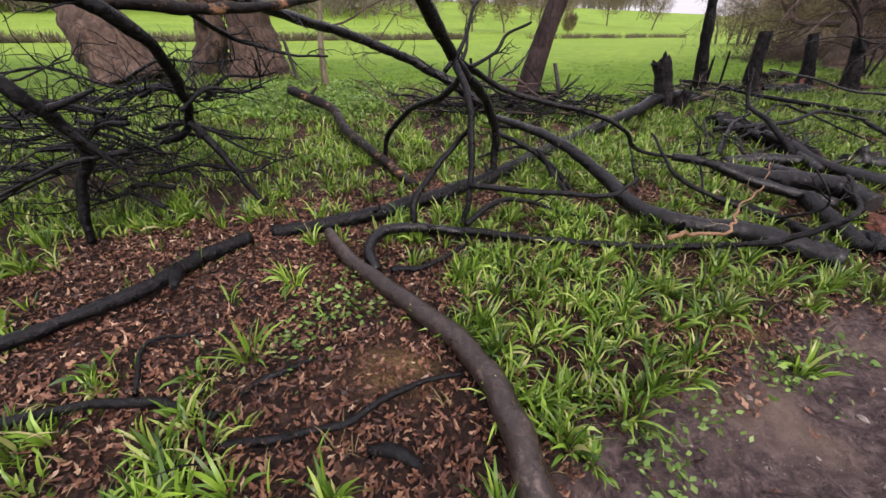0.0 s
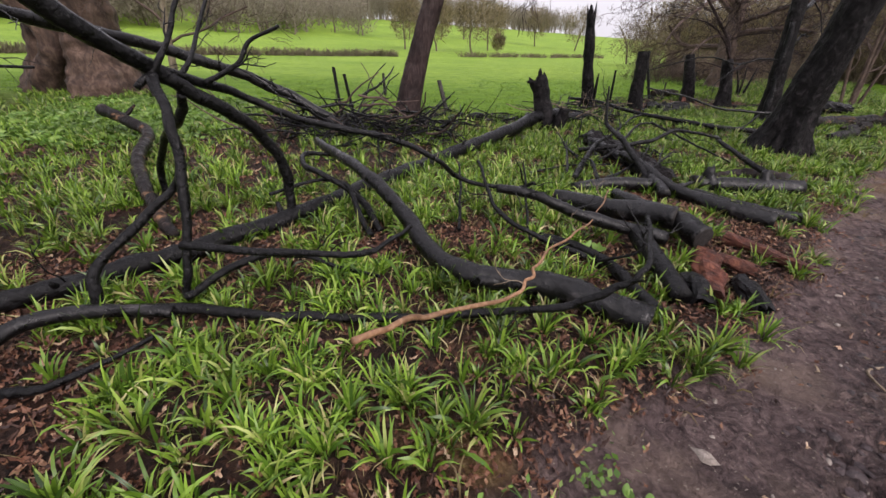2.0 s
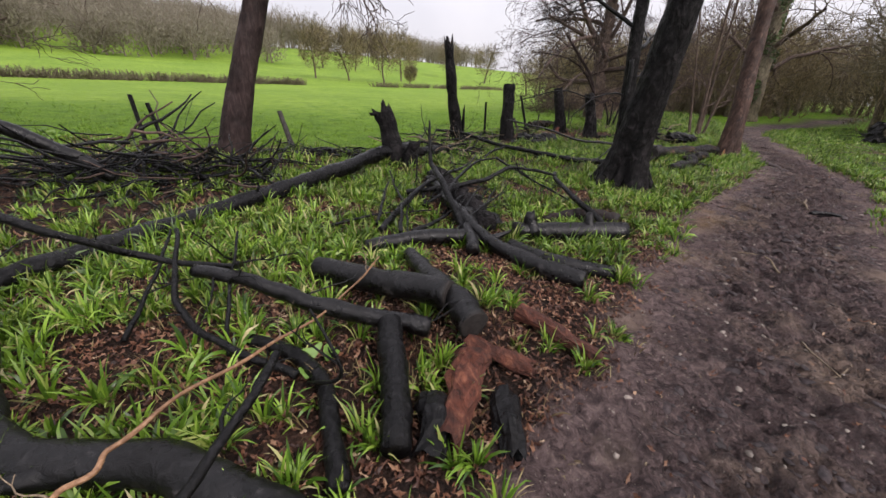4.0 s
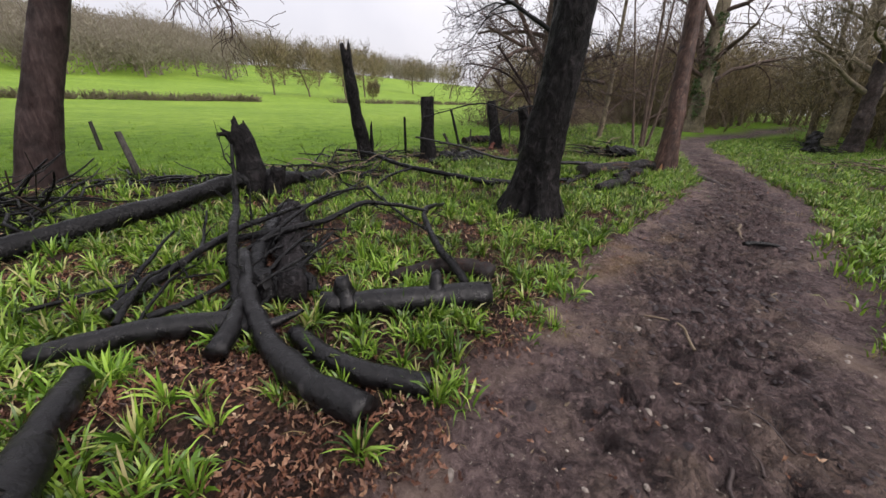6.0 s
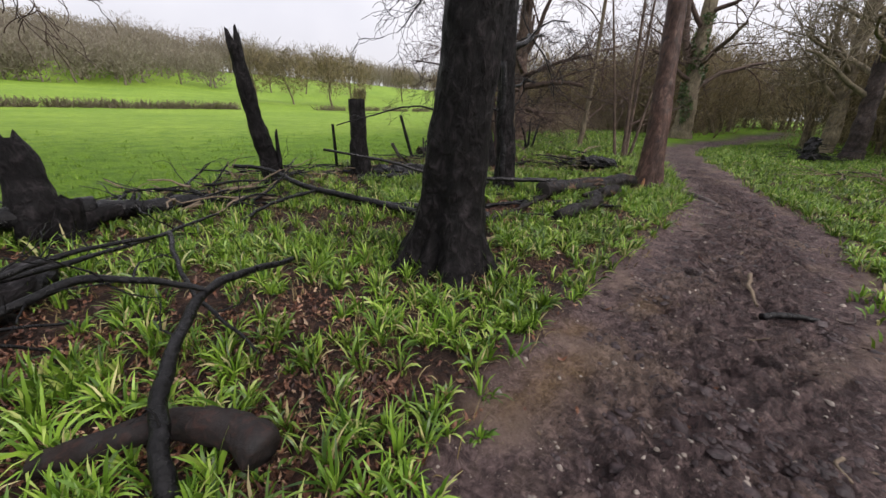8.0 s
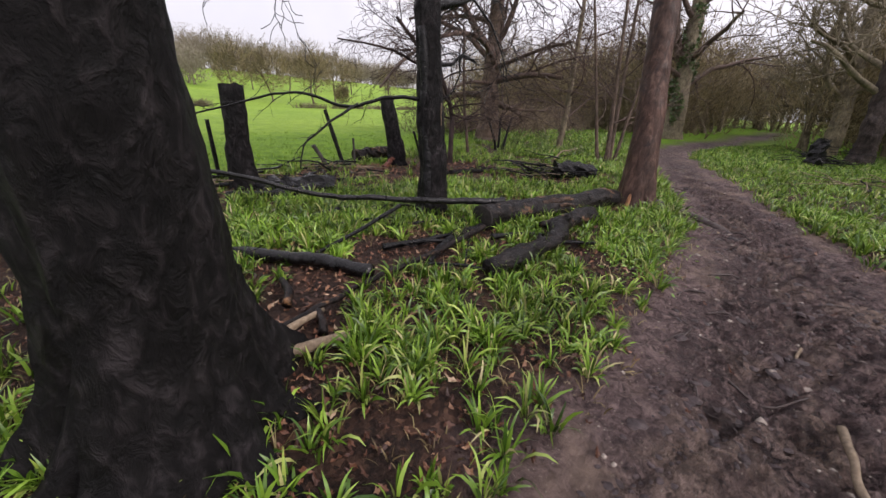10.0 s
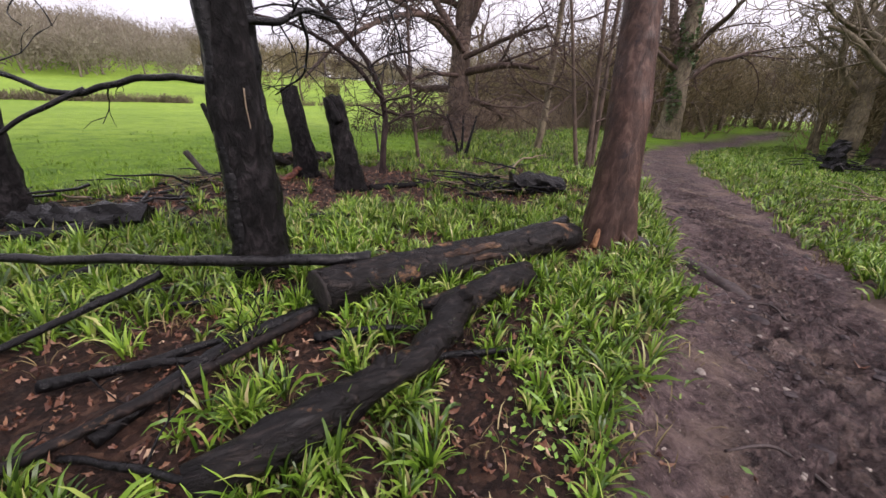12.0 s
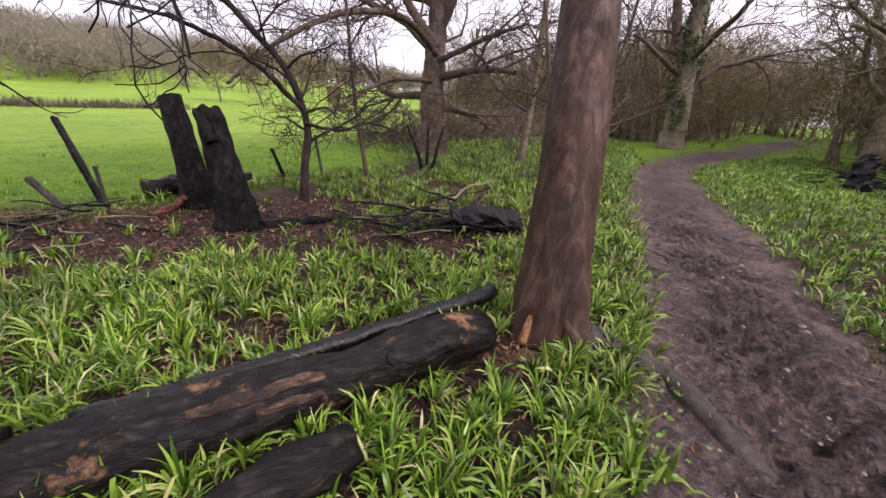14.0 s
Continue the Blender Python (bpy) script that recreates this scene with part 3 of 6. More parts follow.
# ---- standing trees and burnt stumps ----
def tree(name, points, r0, r1, material, label, flare=0.5, seed=1.0, crown=None, crown_mat=None, limbs=(), sides=18, rough=0.06, freq=5.0, category="tree"):
    """A trunk through the points, then a crown grown from its upper part. crown: (limbs, length, depth, droop, from)."""
    x, y = points[0][:2]
    at = Vector((x, y, float(height(x, y)) - 0.03))
    t = thing(name, at, label, category)
    s = Soup()
    c = limb(s, [Vector((p[0] - x, p[1] - y, p[2])) for p in points], r0, r1, sides, rough, freq, seed, 0.0, 0.004, 0.0, flare)
    part("trunk", s, material, t)
    g = np.random.default_rng(int(seed * 10))
    out = []
    if crown:
        count, length, depth, droop, lowest, least = crown
        for k in range(count):
            u = lowest + (1 - lowest) * (k + 0.5) / count
            base = c[int(u * (len(c) - 1))]
            turn = k * 2.4 + g.uniform(-0.4, 0.4)
            rise = 0.25 + 0.6 * u + g.uniform(-0.2, 0.2)
            way = np.array((math.cos(turn) * math.cos(rise), math.sin(turn) * math.cos(rise), math.sin(rise)))
            grow(g, base, way, length * g.uniform(0.75, 1.2), (r0 + (r1 - r0) * u) * 0.42, depth, out, droop)
        cs = Soup()
        branches(cs, out, least)
        tagged(part("crown", cs, crown_mat or material, t), kind="stuff")
    for pts, ra, rb, twig, tl in limbs:
        ls = Soup()
        lc = limb(ls, [Vector((p[0] - at.x, p[1] - at.y, p[2] - at.z)) for p in pts], ra, rb, 8, 0.12, 12, seed + ra, 0.006)
        b = part("branch", ls, crown_mat or material, t)
        if twig:
            ts = Soup()
            twigs_on(ts, lc, twig, tl, max(0.006, rb * 0.6), seed + rb, 0.15)
            tagged(part("twig_spray", ts, crown_mat or material, b), kind="stuff")
    return t


def roots(t, count, reach, thick, high, seed, material):
    """Buttress roots that run out from a trunk's foot into the ground."""
    g = np.random.default_rng(seed)
    for k in range(count):
        a = k * 6.283 / count + g.uniform(-0.35, 0.35)
        R = reach * g.uniform(0.75, 1.2)
        c, sn = math.cos(a), math.sin(a)
        s = Soup()
        limb(s, [(c * R * 0.22, sn * R * 0.22, high), (c * R * 0.42, sn * R * 0.42, high * 0.5), (c * R * 0.7, sn * R * 0.7, 0.07), (c * R * 1.1, sn * R * 1.1 + 0.03, -0.04)], thick, thick * 0.45, 10, 0.1, 8, seed + k)
        part("root", s, material, t)


def stump(name, points, r0, r1, label, seed, jag=0.12, flare=0.5, material=None, lean_piece=None, rough=0.14, holes=0):
    """A burnt stump with a splintered top."""
    x, y = points[0][:2]
    at = Vector((x, y, float(height(x, y)) - 0.03))
    t = thing(name, at, label, "tree stump", "burnt stumps")
    s = Soup()
    limb(s, [Vector((p[0] - x, p[1] - y, p[2])) for p in points], r0, r1, 16, rough, 7, seed, 0.0, 0.0, jag, flare)
    part("trunk", s, material or CHAR_TRUNK, t)
    if lean_piece:
        for k, (a, b, ra) in enumerate(lean_piece):
            ps = Soup()
            limb(ps, [Vector((a[0] - x, a[1] - y, a[2])), Vector(((a[0] + b[0]) / 2 - x, (a[1] + b[1]) / 2 - y, (a[2] + b[2]) / 2 + 0.02)), Vector((b[0] - x, b[1] - y, b[2]))], ra, ra * 0.55, 9, 0.2, 9, seed + k, 0.0, 0.0, jag * 0.6)
            part("splinter", ps, material or CHAR_TRUNK, t)
    return t


# the great charred trunk beside the track
great = tree("charred_tree", [(7.93, 6.38, 0), (7.93, 6.36, 0.4), (7.93, 6.27, 1.2), (7.94, 6.13, 2.4), (7.99, 6.07, 4.0), (8.1, 6.05, 6.5)], 0.275, 0.185, CHAR_TRUNK, "tall fire-blackened tree trunk with flared roots beside the track", 1.35, 2.0, (6, 2.6, 2, 0.02, 0.68, 0.006), CHAR, sides=26)
roots(great, 7, 0.66, 0.13, 0.66, 3, CHAR_TRUNK)
# the scorched brown trunk further on
brown = tree("scorched_tree", [(13.62, 8.72, 0), (13.64, 8.75, 0.4), (13.7, 8.85, 1.2), (13.86, 9.1, 2.3), (14.05, 9.4, 4.0), (14.3, 9.7, 7.0)], 0.235, 0.15, SCORCHED, "smooth brown scorched tree trunk at the track's edge", 0.55, 3.4, (6, 2.4, 3, 0.02, 0.82, 0.005), TWIG, [([(13.72, 8.95, 1.75), (14.05, 9.3, 2.3), (14.6, 9.9, 3.3), (15.0, 10.2, 4.6)], 0.07, 0.035, 8, 0.8)], sides=26, rough=0.035)
roots(brown, 5, 0.38, 0.085, 0.32, 5, SCORCHED)
s = Soup()
limb(s, [Vector(p) - brown.location for p in [(13.33, 8.62, 0.02), (13.36, 8.62, 0.12), (13.43, 8.66, 0.26)]], 0.04, 0.012, 9, 0.3, 18, 2.0, 0.0, 0.0, 0.04)
part("splinter", s, WOOD_CUT, brown, "torn orange splinter of bared wood")
# the charred trunk behind the log, with long arms towards the field
split_tree = tree("charred_tree", [(10.26, 9.02, 0), (10.26, 9.04, 0.5), (10.22, 9.1, 1.2), (10.2, 9.25, 2.2), (10.2, 9.4, 3.6), (10.3, 9.5, 6.0)], 0.19, 0.11, CHAR_TRUNK, "fire-blackened split tree trunk with long bare arms", 0.3, 5.1, (6, 1.9, 3, 0.02, 0.6, 0.005), CHAR,
     [([(10.37, 9.08, 0.0), (10.36, 9.14, 0.6), (10.33, 9.28, 1.3), (10.33, 9.36, 2.3), (10.4, 9.5, 4.0)], 0.1, 0.06, 0, 0),
      ([(10.14, 8.92, 0.0), (10.15, 8.95, 0.5), (10.13, 9.06, 1.2), (10.1, 9.14, 2.1)], 0.08, 0.05, 0, 0),
      ([(10.17, 9.1, 1.36), (9.75, 9.2, 1.37), (9.3, 9.3, 1.25), (8.8, 9.6, 1.36), (8.3, 9.8, 1.25), (7.5, 9.9, 1.0)], 0.024, 0.009, 9, 0.4),
      ([(9.4, 9.28, 1.28), (9.1, 9.2, 1.1), (8.8, 9.15, 0.85), (8.72, 9.1, 0.6)], 0.016, 0.007, 4, 0.25),
      ([(10.3, 9.15, 1.75), (10.55, 9.3, 1.78), (10.75, 9.4, 1.9), (11.0, 9.5, 1.85)], 0.03, 0.014, 9, 0.6),
      ([(10.7, 9.38, 1.9), (10.75, 9.5, 1.65), (10.7, 9.6, 1.45), (10.5, 9.75, 1.3)], 0.014, 0.006, 6, 0.3)], sides=20, rough=0.12)
s = Soup()
limb(s, [Vector(p) - split_tree.location for p in [(10.28, 8.95, 1.34), (10.28, 8.95, 1.22), (10.29, 8.95, 1.11), (10.28, 8.95, 0.99)]], 0.006, 0.003, 6, 0.2, 30, 1.0)
part("peeled_strip", s, DRY_TWIG, split_tree, "pale strip of bared wood")
# trunk at the field's edge
tree("field_edge_tree", [(1.75, 8.85, 0), (1.83, 8.9, 0.5), (2.0, 9.0, 1.2), (2.33, 9.12, 2.3), (2.75, 9.25, 4.0), (3.2, 9.45, 7.0)], 0.24, 0.15, FIELD_BARK, "smoke-darkened leaning trunk at the edge of the field", 0.35, 7.2, (9, 2.6, 3, 0.16, 0.66, 0.006), TWIG, rough=0.04)
# old trees of the far corner
for k, (x, y, r, lx, ly, h) in enumerate([(-8.1, 10.4, 0.8, -1.7, 0.5, 7), (-7.0, 12.2, 0.45, 0.9, 0.3, 6), (-5.3, 11.6, 0.72, -0.2, 0.3, 8)] ):
    tree("old_tree", [(x, y, 0), (x + lx * 0.15, y + ly * 0.15, 0.8), (x + lx * 0.5, y + ly * 0.5, 2.4), (x + lx, y + ly, h)], r, r * 0.55, OLD_BARK, "huge old tree with ridged brown bark at the field corner", 0.35, 11 + k, (6, 2.4, 2, 0.0, 0.6, 0.01), BROWN_BARK, rough=0.16, freq=3.0)
tree("old_tree_limb", [(-7.1, 11.9, 0), (-6.6, 11.7, 0.5), (-6.2, 11.6, 1.2), (-6.7, 11.5, 2.2)], 0.3, 0.2, OLD_BARK, "gnarled brown forked old trunk", 0.3, 15.5, rough=0.2, freq=4.0)
tree("sapling", [(-3.0, 10.0, 0), (-3.0, 10.0, 0.9), (-2.9, 10.1, 2.2), (-2.8, 10.2, 4.2)], 0.085, 0.04, OLIVE_BARK, "thin lichened sapling standing in the field edge", 0.3, 16.5, (7, 1.6, 3, 0.02, 0.4, 0.005), TWIG, sides=10)

# burnt stumps along the old fence line
stump("burnt_stump", [(4.38, 8.06, 0), (4.36, 8.1, 0.25), (4.34, 8.18, 0.48), (4.3, 8.22, 0.7), (4.22, 8.25, 0.88)], 0.19, 0.15, "burnt hollow stump with a splintered top", 1.3, 0.05, 0.4, lean_piece=[((4.62, 7.95, 0.0), (4.7, 7.9, 0.42), 0.16), ((4.55, 8.1, 0.1), (4.95, 8.3, 0.22), 0.12), ((4.24, 8.22, 0.82), (4.02, 8.2, 0.85), 0.05), ((4.26, 8.2, 0.72), (4.22, 8.2, 1.03), 0.07)])
stump("burnt_snag", [(6.5, 10.5, 0), (6.42, 10.5, 0.5), (6.28, 10.5, 1.2), (6.16, 10.55, 2.1)], 0.17, 0.1, "tall charred snag with a broken splintered top", 2.4, 0.14, 0.4, lean_piece=[((6.62, 10.45, 0.0), (6.6, 10.45, 0.75), 0.05), ((6.5, 10.3, 0.0), (6.35, 10.35, 0.35), 0.07)])
stump("burnt_stump", [(8.12, 10.95, 0), (8.1, 11.0, 0.5), (8.1, 11.1, 1.42)], 0.18, 0.15, "straight charred stump with a sawn top", 3.6, 0.015, 0.35, lean_piece=[((8.5, 10.8, 0.0), (8.45, 10.8, 0.22), 0.13)])
stump("burnt_stump", [(11.05, 12.7, 0), (11.0, 12.75, 0.5), (10.87, 12.95, 1.38)], 0.185, 0.135, "charred stump leaning beside its twin", 4.2, 0.015, 0.4, lean_piece=[((10.8, 12.6, 0.0), (10.95, 12.7, 0.35), 0.07)])
stump("burnt_stump", [(11.56, 11.75, 0), (11.5, 11.8, 0.5), (11.36, 11.95, 1.3)], 0.2, 0.135, "charred black stump with a notched top beside its twin", 5.5, 0.03, 0.6, lean_piece=[((11.8, 11.6, 0.04), (12.7, 11.7, 0.06), 0.07), ((11.4, 11.7, 1.0), (11.28, 11.85, 1.28), 0.07)])

# trees beyond, between field and track
tree("leaning_thorn", [(12.35, 12.75, 0), (12.4, 12.85, 0.5), (12.5, 13.1, 1.1), (12.3, 13.25, 1.8), (11.9, 13.4, 2.3), (11.3, 13.6, 3.0)], 0.065, 0.035, FIELD_BARK, "slender half-burnt thorn tree arching over the stumps", 0.4, 21.0, (12, 1.5, 3, 0.06, 0.3, 0.004), FIELD_BARK,
     [([(12.45, 13.1, 1.3), (11.8, 13.0, 1.9), (11.0, 12.9, 2.25), (9.9, 12.9, 2.35)], 0.04, 0.015, 14, 0.7), ([(12.45, 13.0, 1.1), (13.0, 13.2, 1.0), (13.6, 13.6, 1.1), (14.3, 14.0, 0.9)], 0.03, 0.012, 14, 0.6)], sides=10)
tree("field_maple", [(16.6, 18.0, 0), (16.6, 18.0, 0.8), (16.7, 18.3, 2.2), (16.9, 18.6, 3.6), (17.0, 18.8, 6.5)], 0.42, 0.22, BROWN_BARK, "broad bare tree with a burred brown trunk", 0.5, 22.0, (9, 3.6, 4, 0.05, 0.3, 0.007), TWIG,
     [([(16.75, 18.2, 2.8), (15.4, 17.2, 3.4), (13.8, 16.4, 3.2), (12.3, 15.8, 2.4), (11.4, 15.2, 1.6)], 0.1, 0.03, 34, 1.3), ([(16.8, 18.3, 3.0), (16.0, 18.9, 4.2), (15.2, 19.4, 5.8)], 0.16, 0.07, 12, 1.5), ([(16.7, 18.2, 2.6), (17.6, 16.8, 3.2), (18.0, 15.6, 3.4)], 0.09, 0.03, 22, 1.2), ([(16.6, 18.1, 2.1), (15.2, 17.6, 2.0), (14.0, 16.8, 1.5), (13.0, 16.0, 0.9)], 0.07, 0.02, 34, 1.1)], rough=0.14)
for k, (x, y, lx, ly, h, r) in enumerate([(17.4, 12.7, -0.25, 0.3, 5.5, 0.075), (17.6, 12.8, 0.35, 0.5, 6.0, 0.07), (17.2, 12.85, -0.8, 0.7, 5.0, 0.055), (17.5, 12.55, 0.9, 0.0, 5.5, 0.05)]):
    tree("hazel_stem", [(x, y, 0), (x + lx * 0.2, y + ly * 0.2, 1.0), (x + lx * 0.55, y + ly * 0.55, 2.8), (x + lx, y + ly, h)], r, r * 0.45, BROWN_BARK, "slender bare stem of a many-stemmed tree", 0.3, 31.3 + k, (6, 1.7, 2, 0.0, 0.3, 0.006), TWIG, sides=10)
tree("slanting_tree", [(18.7, 16.2, 0), (18.8, 16.2, 1.0), (19.1, 16.5, 2.8), (19.5, 17.0, 6.0)], 0.12, 0.07, OLIVE_BARK, "slender slanting bare tree", 0.3, 36.0, (8, 2.2, 3, 0.0, 0.3, 0.006), TWIG, sides=12)
tree("half_burnt_sapling", [(13.7, 14.3, 0), (13.6, 14.3, 0.6), (13.5, 14.4, 1.5), (13.4, 14.5, 3.2)], 0.05, 0.03, TWIG, "thin half-burnt sapling behind the stumps", 0.3, 37.0, (6, 1.1, 2, 0.0, 0.3, 0.005), TWIG, sides=8)
for k, (x, y, lx) in enumerate([(15.2, 15.2, -0.35), (15.35, 15.3, 0.05), (15.45, 15.2, 0.3)]):
    tree("charred_shrub", [(x, y, 0), (x + lx * 0.3, y, 0.4), (x + lx, y + 0.1, 1.0)], 0.05, 0.03, CHAR, "short charred stem in a clump", 0.3, 38.2 + k, (3, 0.9, 2, 0.0, 0.6, 0.005), TWIG, sides=8)

# trees past the bend of the track
IVY_TREE = (30.6, 20.0)
ivied = tree("ivied_tree", [(IVY_TREE[0], IVY_TREE[1], 0), (30.6, 20.0, 1.5), (30.8, 20.3, 4.0), (31.3, 20.8, 8.0), (31.6, 21.0, 12.0)], 0.55, 0.28, OLIVE_BARK, "tall grey-brown tree with ivy climbing its trunk", 0.35, 41.0, (10, 4.6, 3, 0.0, 0.35, 0.012), TWIG, [([(30.75, 20.2, 3.6), (30.2, 20.9, 5.5), (29.9, 21.4, 8.5)], 0.3, 0.16, 8, 1.8)], rough=0.08, freq=3)
def leaf_cloud(soup, centres, size, seed, flat=0.6):
    """Small pointed leaves at the given places."""
    g = np.random.default_rng(seed)
    n = len(centres)
    a, b = g.normal(0, 1, (n, 3)), g.normal(0, 1, (n, 3))
    a[:, 2] *= flat
    a /= np.linalg.norm(a, axis=1, keepdims=True)
    b -= a * (a * b).sum(axis=1, keepdims=True)
    b /= np.linalg.norm(b, axis=1, keepdims=True)
    s = size * g.uniform(0.6, 1.3, (n, 1))
    v = np.stack([centres - a * s, centres + b * s * 0.55, centres + a * s, centres - b * s * 0.55], axis=1)
    soup.add(v.reshape(-1, 3), [np.arange(n * 4).reshape(n, 4)])


g = np.random.default_rng(5)
h, turn = g.uniform(0.8, 7.0, 5200), g.uniform(0, 6.283, 5200)
keep = (np.sin(turn * 2 + h * 0.8) + np.sin(h * 2.3 + turn) + 0.9 * (turn > 2.6) * (turn < 4.6) - 1.2 * (turn > 4.6) > 0.35) & (h > 1.6 + 0.8 * np.sin(turn * 3))
h, turn = h[keep], turn[keep]
rad = 0.57 - 0.03 * h + g.uniform(0, 0.14, len(h))
s = Soup()
leaf_cloud(s, np.stack([rad * np.cos(turn) + 0.06 * np.maximum(0, h - 1.5), rad * np.sin(turn) + 0.09 * np.maximum(0, h - 1.5), h], axis=1), 0.085, 6)
part("ivy", s, IVY, ivied, "dark green climbing ivy")
tree("dark_barked_tree", [(28.6, 11.0, 0), (28.6, 11.0, 1.2), (28.9, 11.3, 3.4), (29.6, 11.8, 9.0)], 0.33, 0.25, DARK_BARK, "dark ridged tree trunk with pale scars", 0.3, 43.0, (11, 3.0, 3, 0.0, 0.5, 0.013), OLIVE_BARK, rough=0.16, freq=4)
tree("pale_tree", [(30.6, 12.7, 0), (30.7, 12.7, 1.2), (31.2, 13.1, 3.4), (32.2, 13.8, 9.0)], 0.34, 0.25, OLIVE_BARK, "thick pale olive tree trunk by a burnt heap", 0.3, 44.0, (11, 3.2, 3, 0.02, 0.45, 0.013), OLIVE_BARK, rough=0.07, freq=3)
tree("pale_sapling", [(33.2, 14.6, 0), (32.9, 14.6, 1.4), (33.2, 14.8, 3.2), (32.8, 15.0, 6.5)], 0.2, 0.09, OLIVE_BARK, "crooked pale sapling beyond the track", 0.3, 45.0, (7, 2.0, 3, 0.0, 0.3, 0.008), OLIVE_BARK, sides=10)

# ---- the fallen, burnt crown: limbs that arch over the ground ----
B = "charred fallen branches"
lay("charred_branch", [(2.86, 2.28, 0.07), (2.62, 2.48, 0.09), (2.34, 2.67, 0.1), (1.9, 2.8, 0.1), (1.68, 3.04, 0.14), (1.52, 3.36, 0.25), (1.34, 3.7, 0.36), (1.1, 4.05, 0.45), (0.72, 4.75, 0.46), (0.58, 5.15, 0.42)], 0.1, 0.036, CHAR_LOG, "long S-shaped charred branch lying across the grass", group=B, seed=1.0, twig=2, twig_len=0.4, stubs=[(0.28, (-0.8, -0.2, 0.1), 0.2, 0.05)])
lay("charred_branch", [(0.52, 3.9, 0.0), (0.53, 3.95, 0.3), (0.5, 3.92, 0.56), (0.38, 3.78, 0.84), (0.2, 3.55, 1.06), (0.05, 3.35, 1.24), (-0.06, 3.08, 1.42), (-0.2, 2.8, 1.66), (-0.5, 2.4, 2.0)], 0.04, 0.05, CHAR, "thick arching charred limb standing on its tip", group=B, seed=2.0, twig=0)
lay("charred_branch", [(0.05, 3.35, 1.25), (0.25, 3.75, 1.1), (0.5, 3.9, 0.96), (0.77, 3.86, 0.87), (1.35, 3.84, 0.76), (1.74, 3.76, 0.62), (2.05, 3.95, 0.36), (2.5, 3.8, 0.34), (2.56, 3.6, 0.46)], 0.034, 0.014, CHAR, "thin charred limb reaching down to the log pile", group=B, seed=3.0, twig=6, twig_len=0.35, twig_r=0.009)
lay("charred_branch", [(0.75, 6.9, 0.12), (0.2, 6.95, 0.5), (-0.48, 6.88, 0.86), (-0.9, 6.6, 1.05), (-1.4, 6.15, 1.28), (-1.9, 5.2, 1.5), (-2.3, 4.2, 1.75)], 0.085, 0.055, CHAR_LOG, "thick charred limb slanting up from a brush heap", group=B, seed=4.0, twig=9, twig_len=0.7, twig_r=0.01)
lay("charred_branch", [(0.16, 2.75, 0.06), (0.2, 2.82, 0.3), (0.21, 3.0, 0.72), (0.16, 3.13, 1.0), (0.06, 3.3, 1.22)], 0.024, 0.03, CHAR, "upright thin charred branch in the grass", group=B, seed=5.0)
lay("charred_branch", [(-0.24, 2.64, 0.05), (-0.23, 2.72, 0.28), (-0.05, 3.0, 0.48), (0.09, 3.12, 0.62), (0.2, 3.06, 0.78)], 0.03, 0.02, CHAR, "crooked charred branch propped upright", group=B, seed=6.0)
lay("charred_branch", [(-0.72, 4.4, 0.1), (-0.66, 4.35, 0.35), (-0.35, 4.0, 0.72), (-0.04, 3.63, 0.9), (0.12, 3.45, 1.1)], 0.028, 0.03, CHAR, "bowed thick charred branch in the crown", group=B, seed=7.0)
lay("charred_branch", [(-0.4, 2.66, 0.05), (0.23, 2.62, 0.06), (0.72, 2.52, 0.06), (1.27, 2.46, 0.06), (1.9, 2.4, 0.1), (2.3, 2.26, 0.24), (2.5, 2.18, 0.4), (2.65, 2.2, 0.52), (2.85, 2.55, 0.62)], 0.036, 0.014, CHAR, "long thin charred branch lying in the grass, its end curling up", group=B, seed=8.0, twig=4, twig_len=0.25)
lay("charred_branch", [(0.2, 2.8, 0.38), (0.7, 2.68, 0.39), (1.2, 2.6, 0.4), (1.36, 2.66, 0.44), (1.5, 2.78, 0.48)], 0.026, 0.012, CHAR, "thin charred side branch, nearly level", group=B, seed=9.0)
lay("charred_branch", [(0.18, 2.7, 0.08), (0.45, 2.95, 0.17), (0.77, 3.1, 0.12), (1.05, 3.0, 0.06), (1.3, 2.93, 0.03)], 0.028, 0.012, CHAR, "bowed thin charred branch in the grass", group=B, seed=10.0, twig=2, twig_len=0.3)
lay("charred_branch", [(-0.45, 2.08, 0.03), (-0.53, 2.3, 0.1), (-0.4, 2.5, 0.14), (-0.1, 2.58, 0.1), (0.15, 2.6, 0.06)], 0.045, 0.035, CHAR_LOG, "hooked charred branch on the ground", group=B, seed=11.0, twig=1)
lay("charred_branch", [(-0.35, 2.1, 0.03), (-0.1, 2.14, 0.05), (0.18, 2.4, 0.07)], 0.025, 0.012, CHAR, "short charred stick on the litter", group=B, seed=11.5)
lay("scorched_branch", [(-2.78, 7.13, 0.37), (-2.2, 6.75, 0.25), (-1.84, 6.4, 0.2), (-1.4, 5.3, 0.18), (-0.95, 4.51, 0.15), (-0.6, 4.0, 0.1), (-0.3, 3.59, 0.04)], 0.085, 0.045, SCORCHED_GREY, "scorched brown branch with peeled bark", seed=12.0, stubs=[(0.12, (0.4, 0.6, 0.6), 0.25, 0.03)])
lay("charred_branch", [(0.35, 3.95, 0.24), (0.75, 4.1, 0.32), (1.0, 4.0, 0.3), (1.1, 3.75, 0.18), (1.22, 3.5, 0.05)], 0.014, 0.03, CHAR, "bent charred branch in the grass", group=B, seed=13.0)
